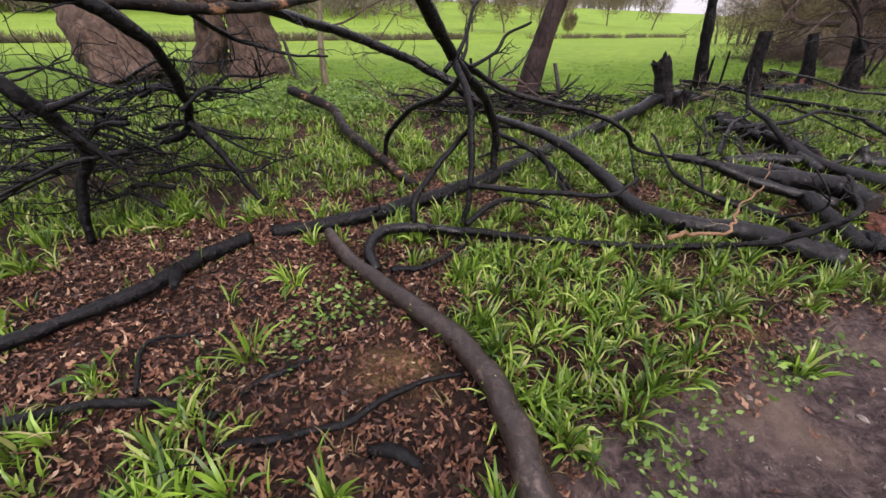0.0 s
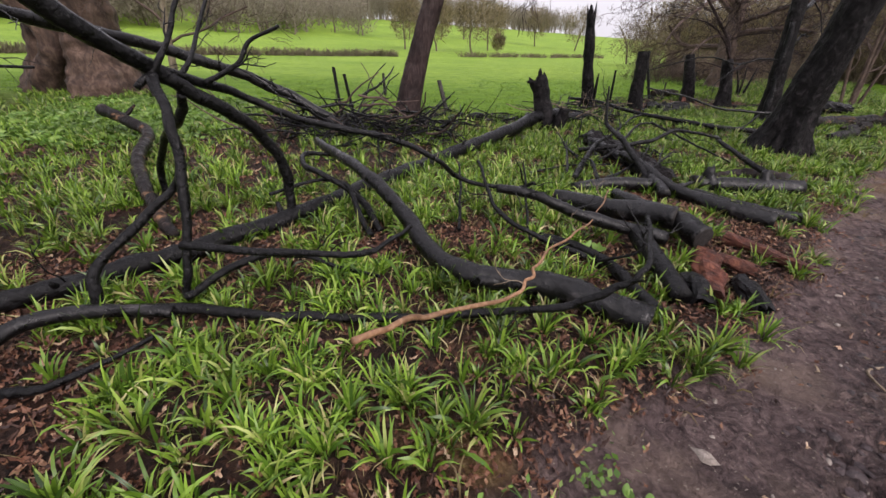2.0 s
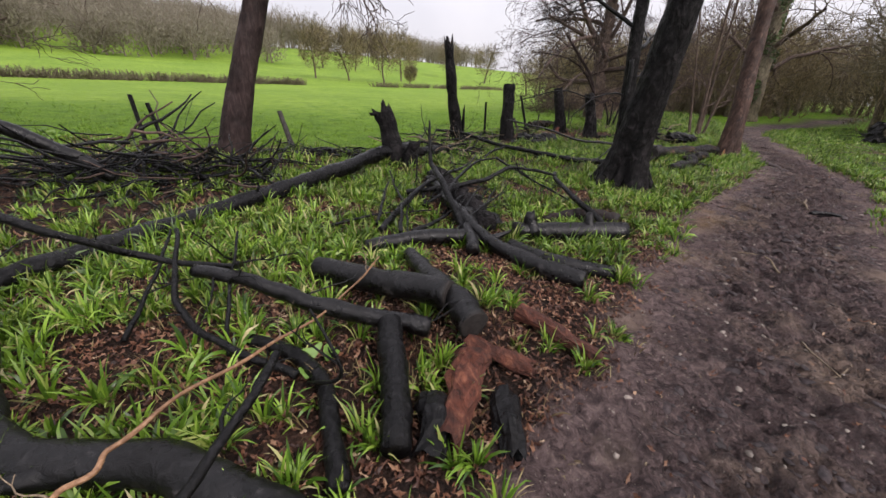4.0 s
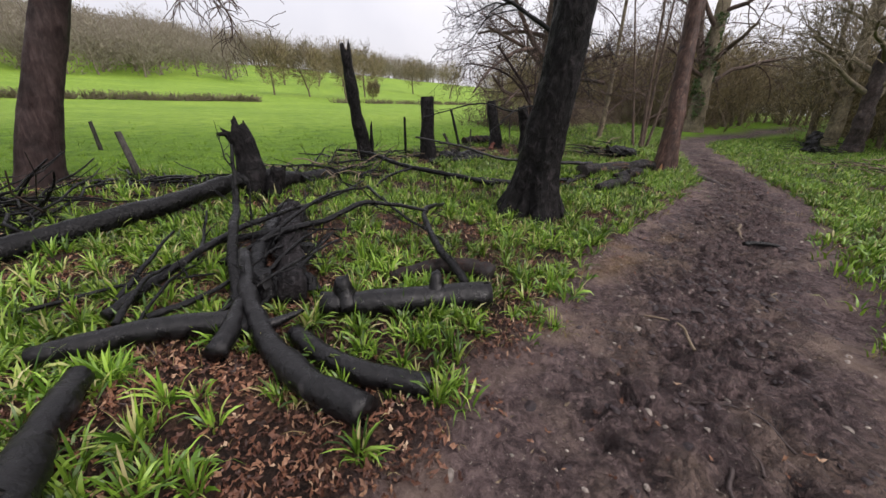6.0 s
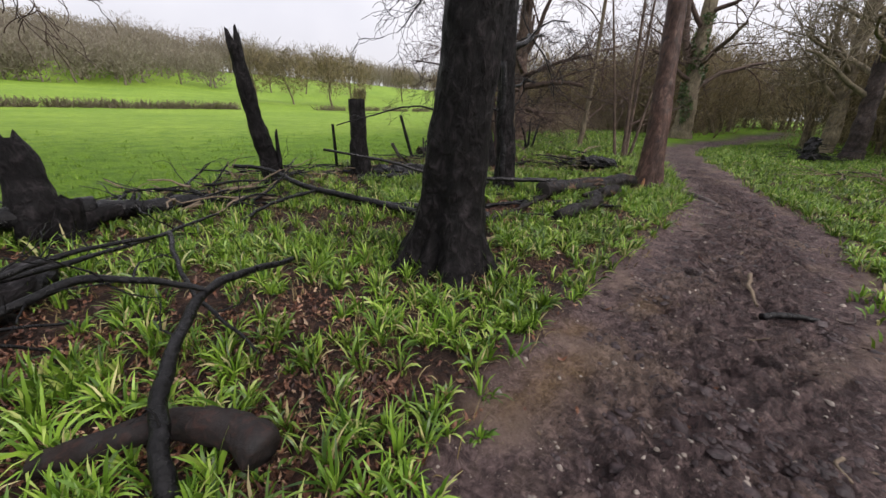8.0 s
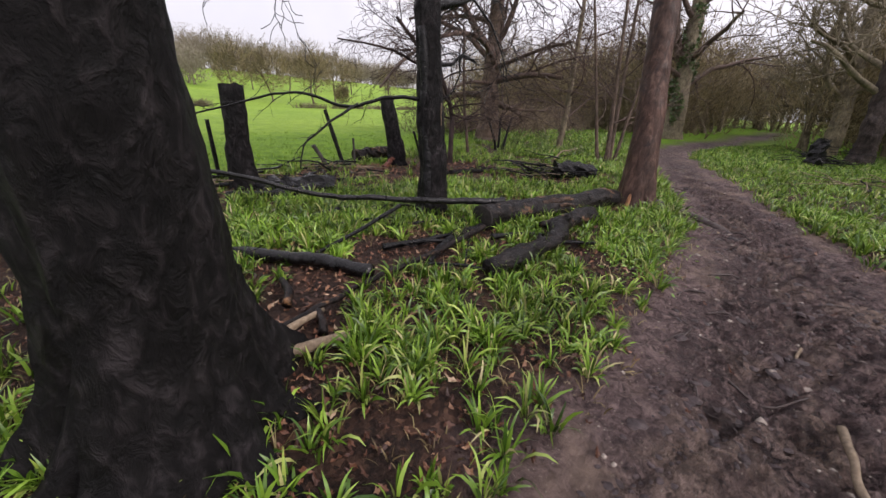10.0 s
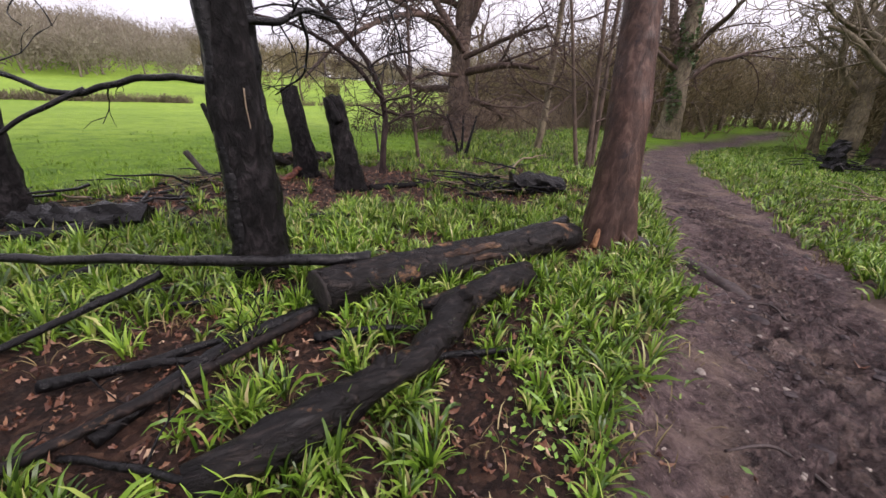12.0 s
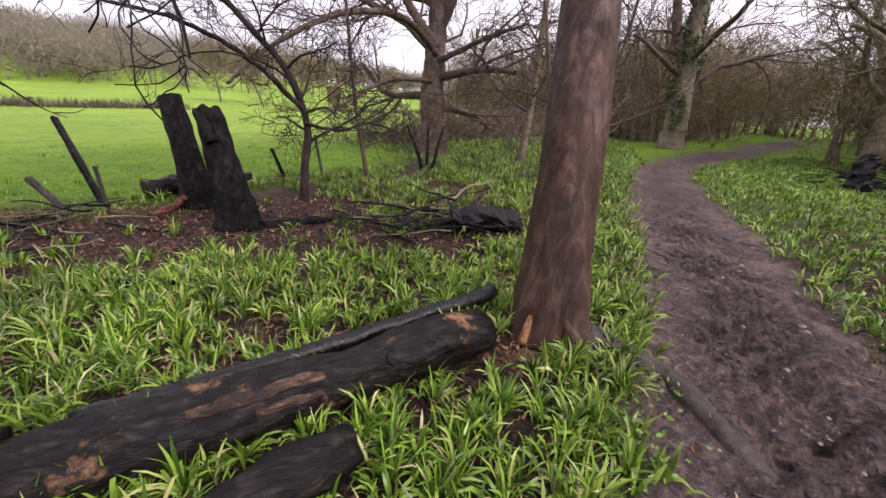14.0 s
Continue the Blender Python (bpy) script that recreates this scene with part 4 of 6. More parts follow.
lay("charred_branch", [(0.9, 4.6, 0.4), (0.6, 4.5, 0.45), (0.62, 4.2, 0.42), (0.85, 4.05, 0.36), (1.1, 3.95, 0.2), (1.3, 3.6, 0.04)], 0.02, 0.034, CHAR, "crooked charred branch in the grass", group=B, seed=13.7)
for k, (x, y, dx, dy, h, r) in enumerate([(0.1, 3.42, 0.15, 0.5, 0.55, 0.018), (-0.02, 3.25, 0.35, 0.3, 0.6, 0.02), (0.2, 3.6, 0.5, 0.1, 0.35, 0.02)]):
    lay("charred_branch", [(x, y, 1.15), (x + dx * 0.4, y + dy * 0.4, 1.15 + h * 0.3), (x + dx * 0.6, y + dy * 0.8, 1.15 + h * 0.7), (x + dx, y + dy, 1.15 + h)], r, r * 0.5, CHAR, "thin charred fork of the arching limb", group=B, seed=14 + k * 1.3, twig=2, twig_len=0.2)

# the tangle at the outer side of the crown
lay("charred_branch", [(-2.5, 3.3, 0.52), (-2.3, 3.32, 0.6), (-2.14, 3.22, 0.8), (-2.06, 3.08, 1.0), (-1.96, 2.82, 1.28), (-2.0, 2.55, 1.5), (-2.2, 2.2, 1.7)], 0.03, 0.05, CHAR, "hooked thick charred branch in a tangle", group=B, seed=21.0, twig=6, twig_len=0.6)
lay("charred_branch", [(-2.0, 3.4, 1.5), (-1.93, 3.76, 1.34), (-1.7, 3.9, 1.24), (-1.47, 4.02, 1.18), (-1.2, 4.2, 1.16)], 0.026, 0.01, CHAR, "thin charred branch hanging under a limb", group=B, seed=20.0, twig=5, twig_len=0.45)
lay("charred_branch", [(-3.2, 1.9, 1.9), (-2.7, 2.0, 1.5), (-2.4, 2.15, 1.15), (-2.35, 2.3, 0.92), (-2.4, 2.45, 0.7), (-2.55, 2.4, 0.4), (-2.6, 2.35, 0.03)], 0.05, 0.03, CHAR, "thick knotted charred branch propped on the ground", group=B, seed=20.4, twig=4, twig_len=0.6, stubs=[(0.5, (0.3, 0.2, -0.6), 0.4, 0.022), (0.45, (0.8, 0.2, 0.3), 0.3, 0.02)])
for k in range(40):
    a = random.uniform(-0.5, 0.9) + (3.14 if k % 2 else 0)
    x, y, z = -2.55 + random.uniform(-0.9, 0.5), 3.0 + random.uniform(-0.8, 1.0), random.uniform(0.15, 0.95)
    L = random.uniform(0.6, 1.3)
    dx, dy, dz = L * math.cos(a), L * math.sin(a) * 0.6, random.uniform(-0.3, 0.25)
    pts = [(x, y, max(0.03, z)), (x + dx * 0.35, y + dy * 0.35, max(0.03, z + dz * 0.5 + 0.08)), (x + dx * 0.7, y + dy * 0.7, max(0.03, z + dz * 0.8)), (x + dx, y + dy, max(0.02, z + dz))]
    if x + dx < -1.5:
        lay("charred_branch", pts, random.uniform(0.012, 0.026), 0.007, CHAR, "thin charred branch in a tangle", group=B, seed=22 + k, twig=9, twig_len=0.5, twig_r=0.008)
lay("charred_branch", [(0.11, 1.24, 0.03), (-0.15, 1.14, 0.04), (-0.38, 0.97, 0.04), (-0.6, 0.9, 0.03), (-0.9, 0.84, 0.02)], 0.012, 0.022, CHAR, "thin charred branch sunk in leaf litter", seed=48.0, twig=2, twig_len=0.2)
lay("charred_log", [(-2.0, 0.86, 0.02), (-1.6, 0.98, 0.05), (-1.25, 1.02, 0.05), (-0.95, 0.98, 0.02)], 0.026, 0.02, CHAR, "charred log half buried in grass and litter", "log", seed=47.0, rough=0.2)
lay("charred_log", [(-0.28, 0.86, 0.0), (-0.18, 0.85, 0.025), (-0.06, 0.81, 0.0)], 0.03, 0.025, CHAR, "short charred piece of wood in the litter", "log", seed=47.6, rough=0.25)
lay("charred_branch", [(-0.5, 1.4, 0.03), (-0.76, 1.22, 0.04), (-0.92, 1.1, 0.02)], 0.012, 0.018, CHAR, "thin charred stick on leaf litter", seed=49.0, twig=2, twig_len=0.2)
lay("charred_branch", [(-1.37, 1.07, 0.03), (-1.5, 1.35, 0.06), (-1.26, 1.45, 0.04), (-1.0, 1.5, 0.03)], 0.012, 0.008, CHAR, "thin charred stick among brown leaves", seed=50.0, twig=2, twig_len=0.2)
lay("charred_branch", [(-2.14, 3.2, 0.72), (-1.9, 3.1, 0.5), (-1.75, 3.08, 0.25), (-1.62, 3.1, 0.0)], 0.035, 0.022, CHAR, "slanting charred branch propped on leaf litter", group=B, seed=36.0)
lay("scorched_branch", [(-2.6, 2.6, 1.6), (-2.2, 3.0, 1.56), (-1.91, 3.37, 1.53), (-1.5, 3.9, 1.58), (-1.2, 4.6, 1.7)], 0.055, 0.03, SCORCHED_GREY, "long grey-brown overhead branch", seed=37.0, twig=6, twig_len=0.7)
lay("charred_log", [(-2.3, 1.3, 0.03), (-1.99, 1.55, 0.07), (-1.75, 1.82, 0.09), (-1.66, 2.12, 0.08), (-1.48, 2.45, 0.04)], 0.04, 0.06, CHAR, "charred log lying on brown leaf litter", "log", seed=38.0, rough=0.18, stubs=[(0.62, (0.4, -0.7, 0.15), 0.3, 0.035)])
# the smooth curved log in front
lay("curved_log", [(-0.86, 2.44, 0.13), (-0.62, 2.12, 0.09), (-0.32, 1.82, 0.08), (0.04, 1.48, 0.08), (0.24, 1.15, 0.08), (0.33, 0.88, 0.07), (0.35, 0.62, 0.06), (0.36, 0.4, 0.05)], 0.036, 0.075, bark("smooth_dark_bark", (0.012, 0.008, 0.007), (0.04, 0.027, 0.022), (0.085, 0.062, 0.052), 28, 0.004, 0.42, (1, 1, 1), ((0.15, 0.11, 0.09), 0.6), 0.4), "smooth dark curved log lying on leaf litter", "log", seed=39.0, rough=0.05, ease=0.6, sides=16)
# long burnt trunk from the stump
lay("fallen_trunk", [(4.75, 8.3, 0.24), (4.15, 7.9, 0.24), (3.45, 7.1, 0.17), (2.1, 5.7, 0.09), (1.2, 4.68, 0.08), (0.45, 3.75, 0.08), (-0.37, 3.05, 0.07), (-0.9, 2.72, 0.06), (-1.35, 2.56, 0.04)], 0.12, 0.05, CHAR, "long charred fallen trunk running from the burnt stump", "log", seed=40.0, rough=0.18, sides=14, twig=5, twig_len=0.3, stubs=[(0.35, (0.3, -0.2, 0.8), 0.14, 0.03), (0.62, (-0.4, 0.5, 0.6), 0.16, 0.028), (0.8, (0.2, -0.6, 0.5), 0.12, 0.022)])
lay("fallen_trunk", [(4.4, 8.2, 0.16), (5.0, 8.6, 0.12), (5.8, 9.05, 0.08)], 0.13, 0.09, CHAR, "charred log behind the burnt stump", "log", seed=41.0, rough=0.2, stubs=[(0.5, (0.2, 0.3, 0.8), 0.18, 0.03)])
lay("rotten_log", [(4.8, 6.9, 0.1), (4.78, 6.2, 0.12), (4.74, 5.4, 0.12), (4.72, 4.8, 0.08)], 0.13, 0.1, bark("rotten_charred_wood", (0.006, 0.005, 0.005), (0.022, 0.019, 0.02), (0.1, 0.092, 0.096), 30, 0.03, 0.8, (1, 0.25, 1), gloss=0.15), "crumbling charred grey log in the litter", "log", seed=42.0, rough=0.3, freq=16, sides=16)

# ---- the log pile by the track ----
G = "logs in the pile"
lay("charred_log", [(2.98, 4.05, 0.15), (3.3, 3.8, 0.16), (3.62, 3.52, 0.2), (3.78, 3.38, 0.22)], 0.085, 0.1, CHAR_LOG, "thick grey-black charred log with a sawn end", "log", G, 51.0, rough=0.08, sides=18, sawn=(1,))
lay("charred_log", [(3.72, 4.2, 0.12), (3.75, 3.75, 0.16), (3.82, 3.35, 0.19), (3.84, 3.1, 0.16)], 0.06, 0.1, CHAR_LOG, "charred log with a rounded burnt end", "log", G, 52.0, rough=0.13, sides=16, sawn=(1,))
lay("charred_branch", [(2.3, 3.75, 0.36), (2.54, 3.62, 0.36), (2.8, 3.5, 0.28), (3.1, 3.38, 0.2), (3.6, 3.2, 0.12)], 0.035, 0.06, CHAR_LOG, "charred branch leaning on the pile", group=G, seed=53.0, twig=3, twig_len=0.35)
lay("charred_log", [(3.36, 3.25, 0.16), (3.32, 2.9, 0.1), (3.25, 2.5, 0.06)], 0.075, 0.065, CHAR, "short charred log jutting from the pile", "log", G, 54.0, rough=0.14)
lay("charred_log", [(2.6, 3.4, 0.06), (2.8, 3.25, 0.06), (2.97, 2.97, 0.06), (3.0, 2.4, 0.04)], 0.04, 0.045, CHAR, "bent charred log half hidden in the grass", "log", G, 55.0, rough=0.14)
lay("charred_log", [(4.62, 6.4, 0.14), (4.5, 5.5, 0.16), (4.46, 4.85, 0.14), (4.42, 4.4, 0.08)], 0.075, 0.06, CHAR, "charred log running back from the pile", "log", G, 56.0, rough=0.14, twig=5, twig_len=0.4)
lay("charred_log", [(4.4, 5.3, 0.24), (4.44, 4.85, 0.22), (4.47, 4.6, 0.15), (4.56, 4.27, 0.1), (4.73, 3.87, 0.09), (5.0, 3.55, 0.08)], 0.05, 0.085, CHAR_LOG, "forked charred log by the pile", "log", G, 57.0, rough=0.1, stubs=[(0.55, (0.9, 0.1, 0.2), 0.25, 0.03)])
lay("charred_log", [(4.3, 4.2, 0.1), (4.37, 4.42, 0.13), (4.42, 4.68, 0.16)], 0.065, 0.05, CHAR_LOG, "short charred log by the pile", "log", G, 58.0, rough=0.08)
lay("charred_log", [(3.4, 4.5, 0.08), (3.9, 4.55, 0.11), (4.42, 4.52, 0.1)], 0.06, 0.075, CHAR_LOG, "charred log across the pile", "log", G, 59.0, rough=0.1)
lay("charred_log", [(4.72, 4.3, 0.08), (4.98, 3.88, 0.07), (5.36, 3.64, 0.06)], 0.06, 0.07, CHAR_LOG, "charred log in the grass", "log", G, 60.0, rough=0.1)
lay("charred_log", [(4.9, 4.55, 0.11), (5.3, 4.47, 0.1), (5.75, 4.4, 0.105), (6.1, 4.33, 0.105)], 0.095, 0.105, CHAR_LOG, "sawn grey-black log with branch stubs in the grass", "log", seed=61.0, rough=0.1, freq=8.0, sides=20, sawn=(0, 1), stubs=[(0.2, (-0.15, 0.1, 1), 0.19, 0.075), (0.68, (-0.12, 0.3, 1), 0.18, 0.065)])
lay("charred_branch", [(6.02, 4.55, 0.1), (5.97, 4.75, 0.2), (5.95, 5.1, 0.28), (6.02, 5.55, 0.36), (6.2, 5.85, 0.36), (6.55, 6.3, 0.24)], 0.04, 0.02, CHAR, "bent charred branch rising beside the sawn log", seed=62.0, twig=2, twig_len=0.3)
lay("charred_branch", [(6.08, 5.62, 0.38), (5.75, 5.75, 0.44), (5.43, 5.8, 0.45), (5.08, 5.72, 0.33), (4.6, 5.75, 0.24), (4.1, 5.9, 0.14)], 0.016, 0.036, CHAR, "long crooked charred branch over the rotten log", seed=63.0, twig=8, twig_len=0.5)
lay("scorched_log", [(5.5, 4.95, 0.05), (5.9, 4.95, 0.09), (6.15, 4.85, 0.1), (6.32, 4.68, 0.07)], 0.05, 0.085, bark("red_charred_wood", (0.004, 0.003, 0.003), (0.012, 0.007, 0.006), (0.05, 0.02, 0.014), 25, 0.012, 0.8, (1, 1, 1)), "red and black burnt-out log", "log", seed=64.0, rough=0.25)
lay("charred_branch", [(4.4, 4.6, 0.1), (4.35, 5.2, 0.4), (4.36, 5.7, 0.52), (4.36, 5.85, 0.7), (4.37, 5.93, 1.0)], 0.045, 0.012, CHAR, "upright charred branch on the rotten log", seed=65.0, twig=4, twig_len=0.3)
lay("charred_branch", [(3.6, 4.9, 0.06), (3.9, 5.3, 0.16), (4.3, 5.8, 0.26), (4.75, 6.2, 0.3), (5.3, 6.9, 0.24), (5.9, 7.9, 0.2)], 0.04, 0.012, CHAR, "long thin charred branch", seed=66.0, twig=12, twig_len=0.5)
for k in range(12):
    a = random.uniform(0.2, 1.6)
    x, y = 4.0 + random.uniform(-0.3, 0.9), 4.6 + random.uniform(-0.2, 1.4)
    L = random.uniform(0.5, 1.3)
    lay("charred_branch", [(x, y, random.uniform(0.04, 0.16)), (x + L * 0.5 * math.cos(a), y + L * 0.5 * math.sin(a), random.uniform(0.12, 0.26)), (x + L * math.cos(a), y + L * math.sin(a), random.uniform(0.05, 0.3))], random.uniform(0.012, 0.028), 0.008, CHAR, "thin charred stick heaped on the rotten log", group="heaped sticks", seed=70 + k, twig=2, twig_len=0.3)
# sticks between the crown and the pile
for k, (a, b, c, r) in enumerate([((1.95, 3.55, 0.06), (2.02, 3.95, 0.24), (2.05, 4.3, 0.42), 0.016), ((2.85, 3.05, 0.06), (2.3, 3.45, 0.22), (2.17, 4.02, 0.52), 0.026), ((2.5, 3.3, 0.05), (2.5, 3.55, 0.3), (2.55, 3.85, 0.55), 0.014), ((3.6, 5.1, 0.05), (3.7, 5.4, 0.16), (3.85, 5.8, 0.3), 0.022), ((4.38, 6.5, 0.05), (4.4, 6.55, 0.3), (4.42, 6.6, 0.55), 0.014), ((3.0, 5.1, 0.04), (3.6, 5.25, 0.1), (4.2, 5.2, 0.14), 0.016), ((4.5, 5.6, 0.2), (5.1, 6.2, 0.42), (5.7, 6.7, 0.4), 0.024), ((5.7, 6.7, 0.4), (5.9, 6.0, 0.26), (6.3, 5.4, 0.05), 0.02), ((2.9, 3.0, 0.04), (3.05, 2.75, 0.3), (2.95, 2.9, 0.55), 0.012)]):
    lay("charred_branch", [a, b, c], r, r * 0.5, CHAR, "thin charred stick standing out of the grass", group="charred sticks", seed=90 + k, twig=2, twig_len=0.25)
lay("peeled_twig", [(1.24, 1.8, 0.5), (1.45, 1.98, 0.43), (1.69, 2.14, 0.35), (2.06, 2.38, 0.23), (2.2, 2.56, 0.22), (2.32, 2.7, 0.25), (2.7, 3.08, 0.24), (3.1, 3.45, 0.22), (3.4, 3.85, 0.3)], 0.014, 0.006, ORANGE_TWIG, "long peeled orange-brown twig", "twig", seed=100.0, sides=8, rough=0.1, twig=3, twig_len=0.35, twig_r=0.005, kink=0.008, twig_mat=DRY_TWIG)


def chunk(points, r, material, label, seed, name="rotten_wood_chunk", squash=0.75):
    at = Vector(points[0])
    s = Soup()
    limb(s, [Vector(p) - at for p in points], r, r * 0.8, 13, 0.38, 19, seed, 0.006, 0.0, 0.04)
    ob = part(name, s, material, None, label, smooth=False)
    ob.location = at
    ob.scale = (1, 1, squash)
    return tagged(ob, category="wood chunk")


chunk([(4.3, 3.33, 0.04), (4.4, 3.08, 0.05), (4.5, 2.8, 0.04)], 0.065, RED_ROT, "broken slab of red rotten wood beside the track", 1.0)
chunk([(3.8, 3.08, 0.06), (3.92, 2.95, 0.07), (4.06, 2.82, 0.05)], 0.06, RED_ROT, "red rotten wood splinter by the log pile", 2.0)
chunk([(3.78, 2.95, 0.08), (3.64, 2.75, 0.07), (3.46, 2.5, 0.05)], 0.09, RED_ROT, "thick crumbling piece of red rotten wood", 3.0)
chunk([(3.82, 2.68, 0.04), (3.78, 2.52, 0.06), (3.72, 2.38, 0.03)], 0.08, CHAR, "black charred lump beside the red wood", 4.0, "charred_lump")
chunk([(3.5, 2.72, 0.04), (3.45, 2.6, 0.06), (3.38, 2.5, 0.03)], 0.08, CHAR, "black charred lump under the pile", 5.0, "charred_lump")

for k in range(16):
    x, y = 4.72 + random.uniform(-0.2, 0.22), 4.75 + random.uniform(0, 2.1)
    a, L = random.uniform(1.2, 2.0), random.uniform(0.08, 0.3)
    chunk([(x, y, 0.06), (x + L * 0.5 * math.cos(a), y + L * 0.5 * math.sin(a), random.uniform(0.1, 0.24)), (x + L * math.cos(a), y + L * math.sin(a), 0.08)], random.uniform(0.03, 0.075), CHAR, "crumbled piece of charred rotten wood", 20.0 + k, "charred_lump", 0.9)

# ---- fallen branches between the charred trunk and the field ----
lay("charred_branch", [(5.9, 10.4, 0.3), (6.4, 10.0, 0.3), (6.9, 9.1, 0.2), (7.4, 8.55, 0.16), (8.1, 7.7, 0.12)], 0.03, 0.05, CHAR, "crooked charred branch resting in the grass", group="field side branches", seed=110.0, twig=7, twig_len=0.7)
lay("charred_branch", [(6.05, 7.95, 0.04), (6.4, 8.4, 0.14), (7.0, 8.9, 0.18)], 0.018, 0.022, CHAR, "thin charred branch in the grass", group="field side branches", seed=111.0, twig=3)
for k in range(9):
    x, y = 4.9 + random.uniform(0, 1.4), 8.6 + random.uniform(0, 1.6)
    L, a = random.uniform(0.6, 1.4), random.uniform(0.1, 1.1)
    lay("charred_branch", [(x, y, 0.04), (x + L * 0.5 * math.cos(a), y + L * 0.5 * math.sin(a), 0.16), (x + L * math.cos(a), y + L * math.sin(a), random.uniform(0.1, 0.4))], 0.022, 0.01, CHAR if k % 3 else DRY_TWIG, "thin stick in a heap behind the stump", group="heap behind the stump", seed=112 + k, twig=3, twig_len=0.4)


def brush_heap(name, cx, cy, rx, ry, h, count, seed, label, mats, length=1.1, flat=0.55):
    """A heap of crossing bare sticks on the ground."""
    g = np.random.default_rng(seed)
    at = Vector((cx, cy, float(height(cx, cy))))
    t = thing(name, at, label, "brush heap")
    for m, share in mats:
        P, R = [], []
        for _ in range(int(count * share)):
            a, q = g.uniform(0, 6.283), g.uniform(0, 1) ** 0.6
            b = g.uniform(0, 6.283)
            p = np.array((q * rx * math.cos(b), q * ry * math.sin(b), g.uniform(0.02, 0.03 + h * (1.1 - q))))
            d, L, ln = np.array((math.cos(a), math.sin(a), g.normal(0, 0.12))), length * g.uniform(0.4, 1.2), []
            for _ in range(7):
                ln.append(p.copy())
                d = d + g.normal(0, 0.22, 3)
                d[2] *= flat
                d /= np.linalg.norm(d)
                p = p + d * L / 6
                p[2] = max(0.01, p[2])
            P.append(ln)
            r = g.uniform(0.006, 0.026)
            R.append(np.linspace(r, r * 0.4, 7))
        s = Soup()
        tubes(s, P, R, 5, cap=False)
        tagged(part("stick_tangle", s, m, t), kind="stuff")
    return t


brush_heap("brush_heap", 0.9, 7.3, 1.7, 0.8, 0.6, 230, 3, "heap of thin charred branches at the field's edge", [(CHAR, 0.85), (TWIG, 0.15)], 1.5, 0.97)
brush_heap("brush_heap", 2.9, 9.0, 1.7, 0.35, 0.16, 90, 13, "low line of burnt sticks at the field edge", [(CHAR, 0.75), (SCORCHED_GREY, 0.25)], 0.9)
brush_heap("brush_heap", 6.6, 11.1, 0.9, 0.3, 0.14, 40, 14, "scattered burnt sticks at the field edge", [(CHAR, 0.7), (DRY_TWIG, 0.3)], 0.8)
brush_heap("brush_heap", 9.9, 12.4, 1.1, 0.5, 0.14, 26, 15, "burnt sticks by the leaning post", [(CHAR, 0.7), (DRY_TWIG, 0.3)], 0.9)
brush_heap("brush_heap", 5.3, 9.2, 0.9, 0.6, 0.35, 50, 4, "heap of thin grey sticks behind the burnt stump", [(CHAR, 0.6), (DRY_TWIG, 0.4)], 1.2)
brush_heap("brush_heap", 13.9, 11.0, 0.9, 0.6, 0.45, 60, 5, "low heap of burnt branches in the grass", [(CHAR, 0.7), (DRY_TWIG, 0.3)], 1.2)
brush_heap("brush_heap", 8.6, 11.3, 1.4, 0.6, 0.25, 34, 6, "charred sticks round the sawn stump", [(CHAR, 0.8), (DRY_TWIG, 0.2)], 1.0)
brush_heap("brush_heap", 26.5, 11.3, 1.3, 0.9, 0.9, 60, 7, "black burnt heap at the foot of a pale trunk", [(CHAR, 1.0)], 1.0)
brush_heap("brush_heap", 21.5, 8.0, 1.4, 0.9, 0.4, 40, 8, "heap of pale dry sticks in the grass", [(DRY_TWIG, 0.8), (CHAR, 0.2)], 1.4)
chunk([(25.6, 11.2, 0.05), (25.75, 11.2, 0.5), (25.9, 11.25, 0.85)], 0.24, CHAR, "black burnt root plate at the foot of a tree", 12.0, "charred_root", 1.0)
chunk([(25.2, 10.9, 0.1), (25.8, 11.1, 0.2), (26.8, 11.3, 0.15)], 0.14, CHAR, "low black burnt wood in the grass", 13.0, "charred_root", 1.0)
chunk([(13.9, 10.9, 0.15), (14.3, 10.75, 0.2), (14.65, 10.6, 0.12)], 0.17, CHAR, "charred root stock in the brush heap", 6.0, "charred_root", 1.0)
chunk([(9.3, 10.4, 0.1), (8.7, 10.5, 0.12), (8.3, 10.6, 0.08)], 0.15, CHAR, "charred lump beside the sawn stump", 7.0, "charred_root", 1.0)
chunk([(7.9, 10.3, 0.06), (8.6, 10.2, 0.08), (9.1, 10.2, 0.16)], 0.07, CHAR, "charred root fallen on the ground", 8.0, "charred_root", 1.0)
chunk([(10.3, 13.4, 0.1), (11.0, 13.8, 0.14), (11.6, 14.0, 0.1)], 0.14, SCORCHED_GREY, "decayed brown log behind the twin stumps", 9.0, "rotten_log", 1.0)
chunk([(10.6, 12.2, 0.05), (10.8, 12.5, 0.1), (10.9, 12.6, 0.2)], 0.06, RED_ROT, "red rotten wood at the foot of a stump", 10.0)

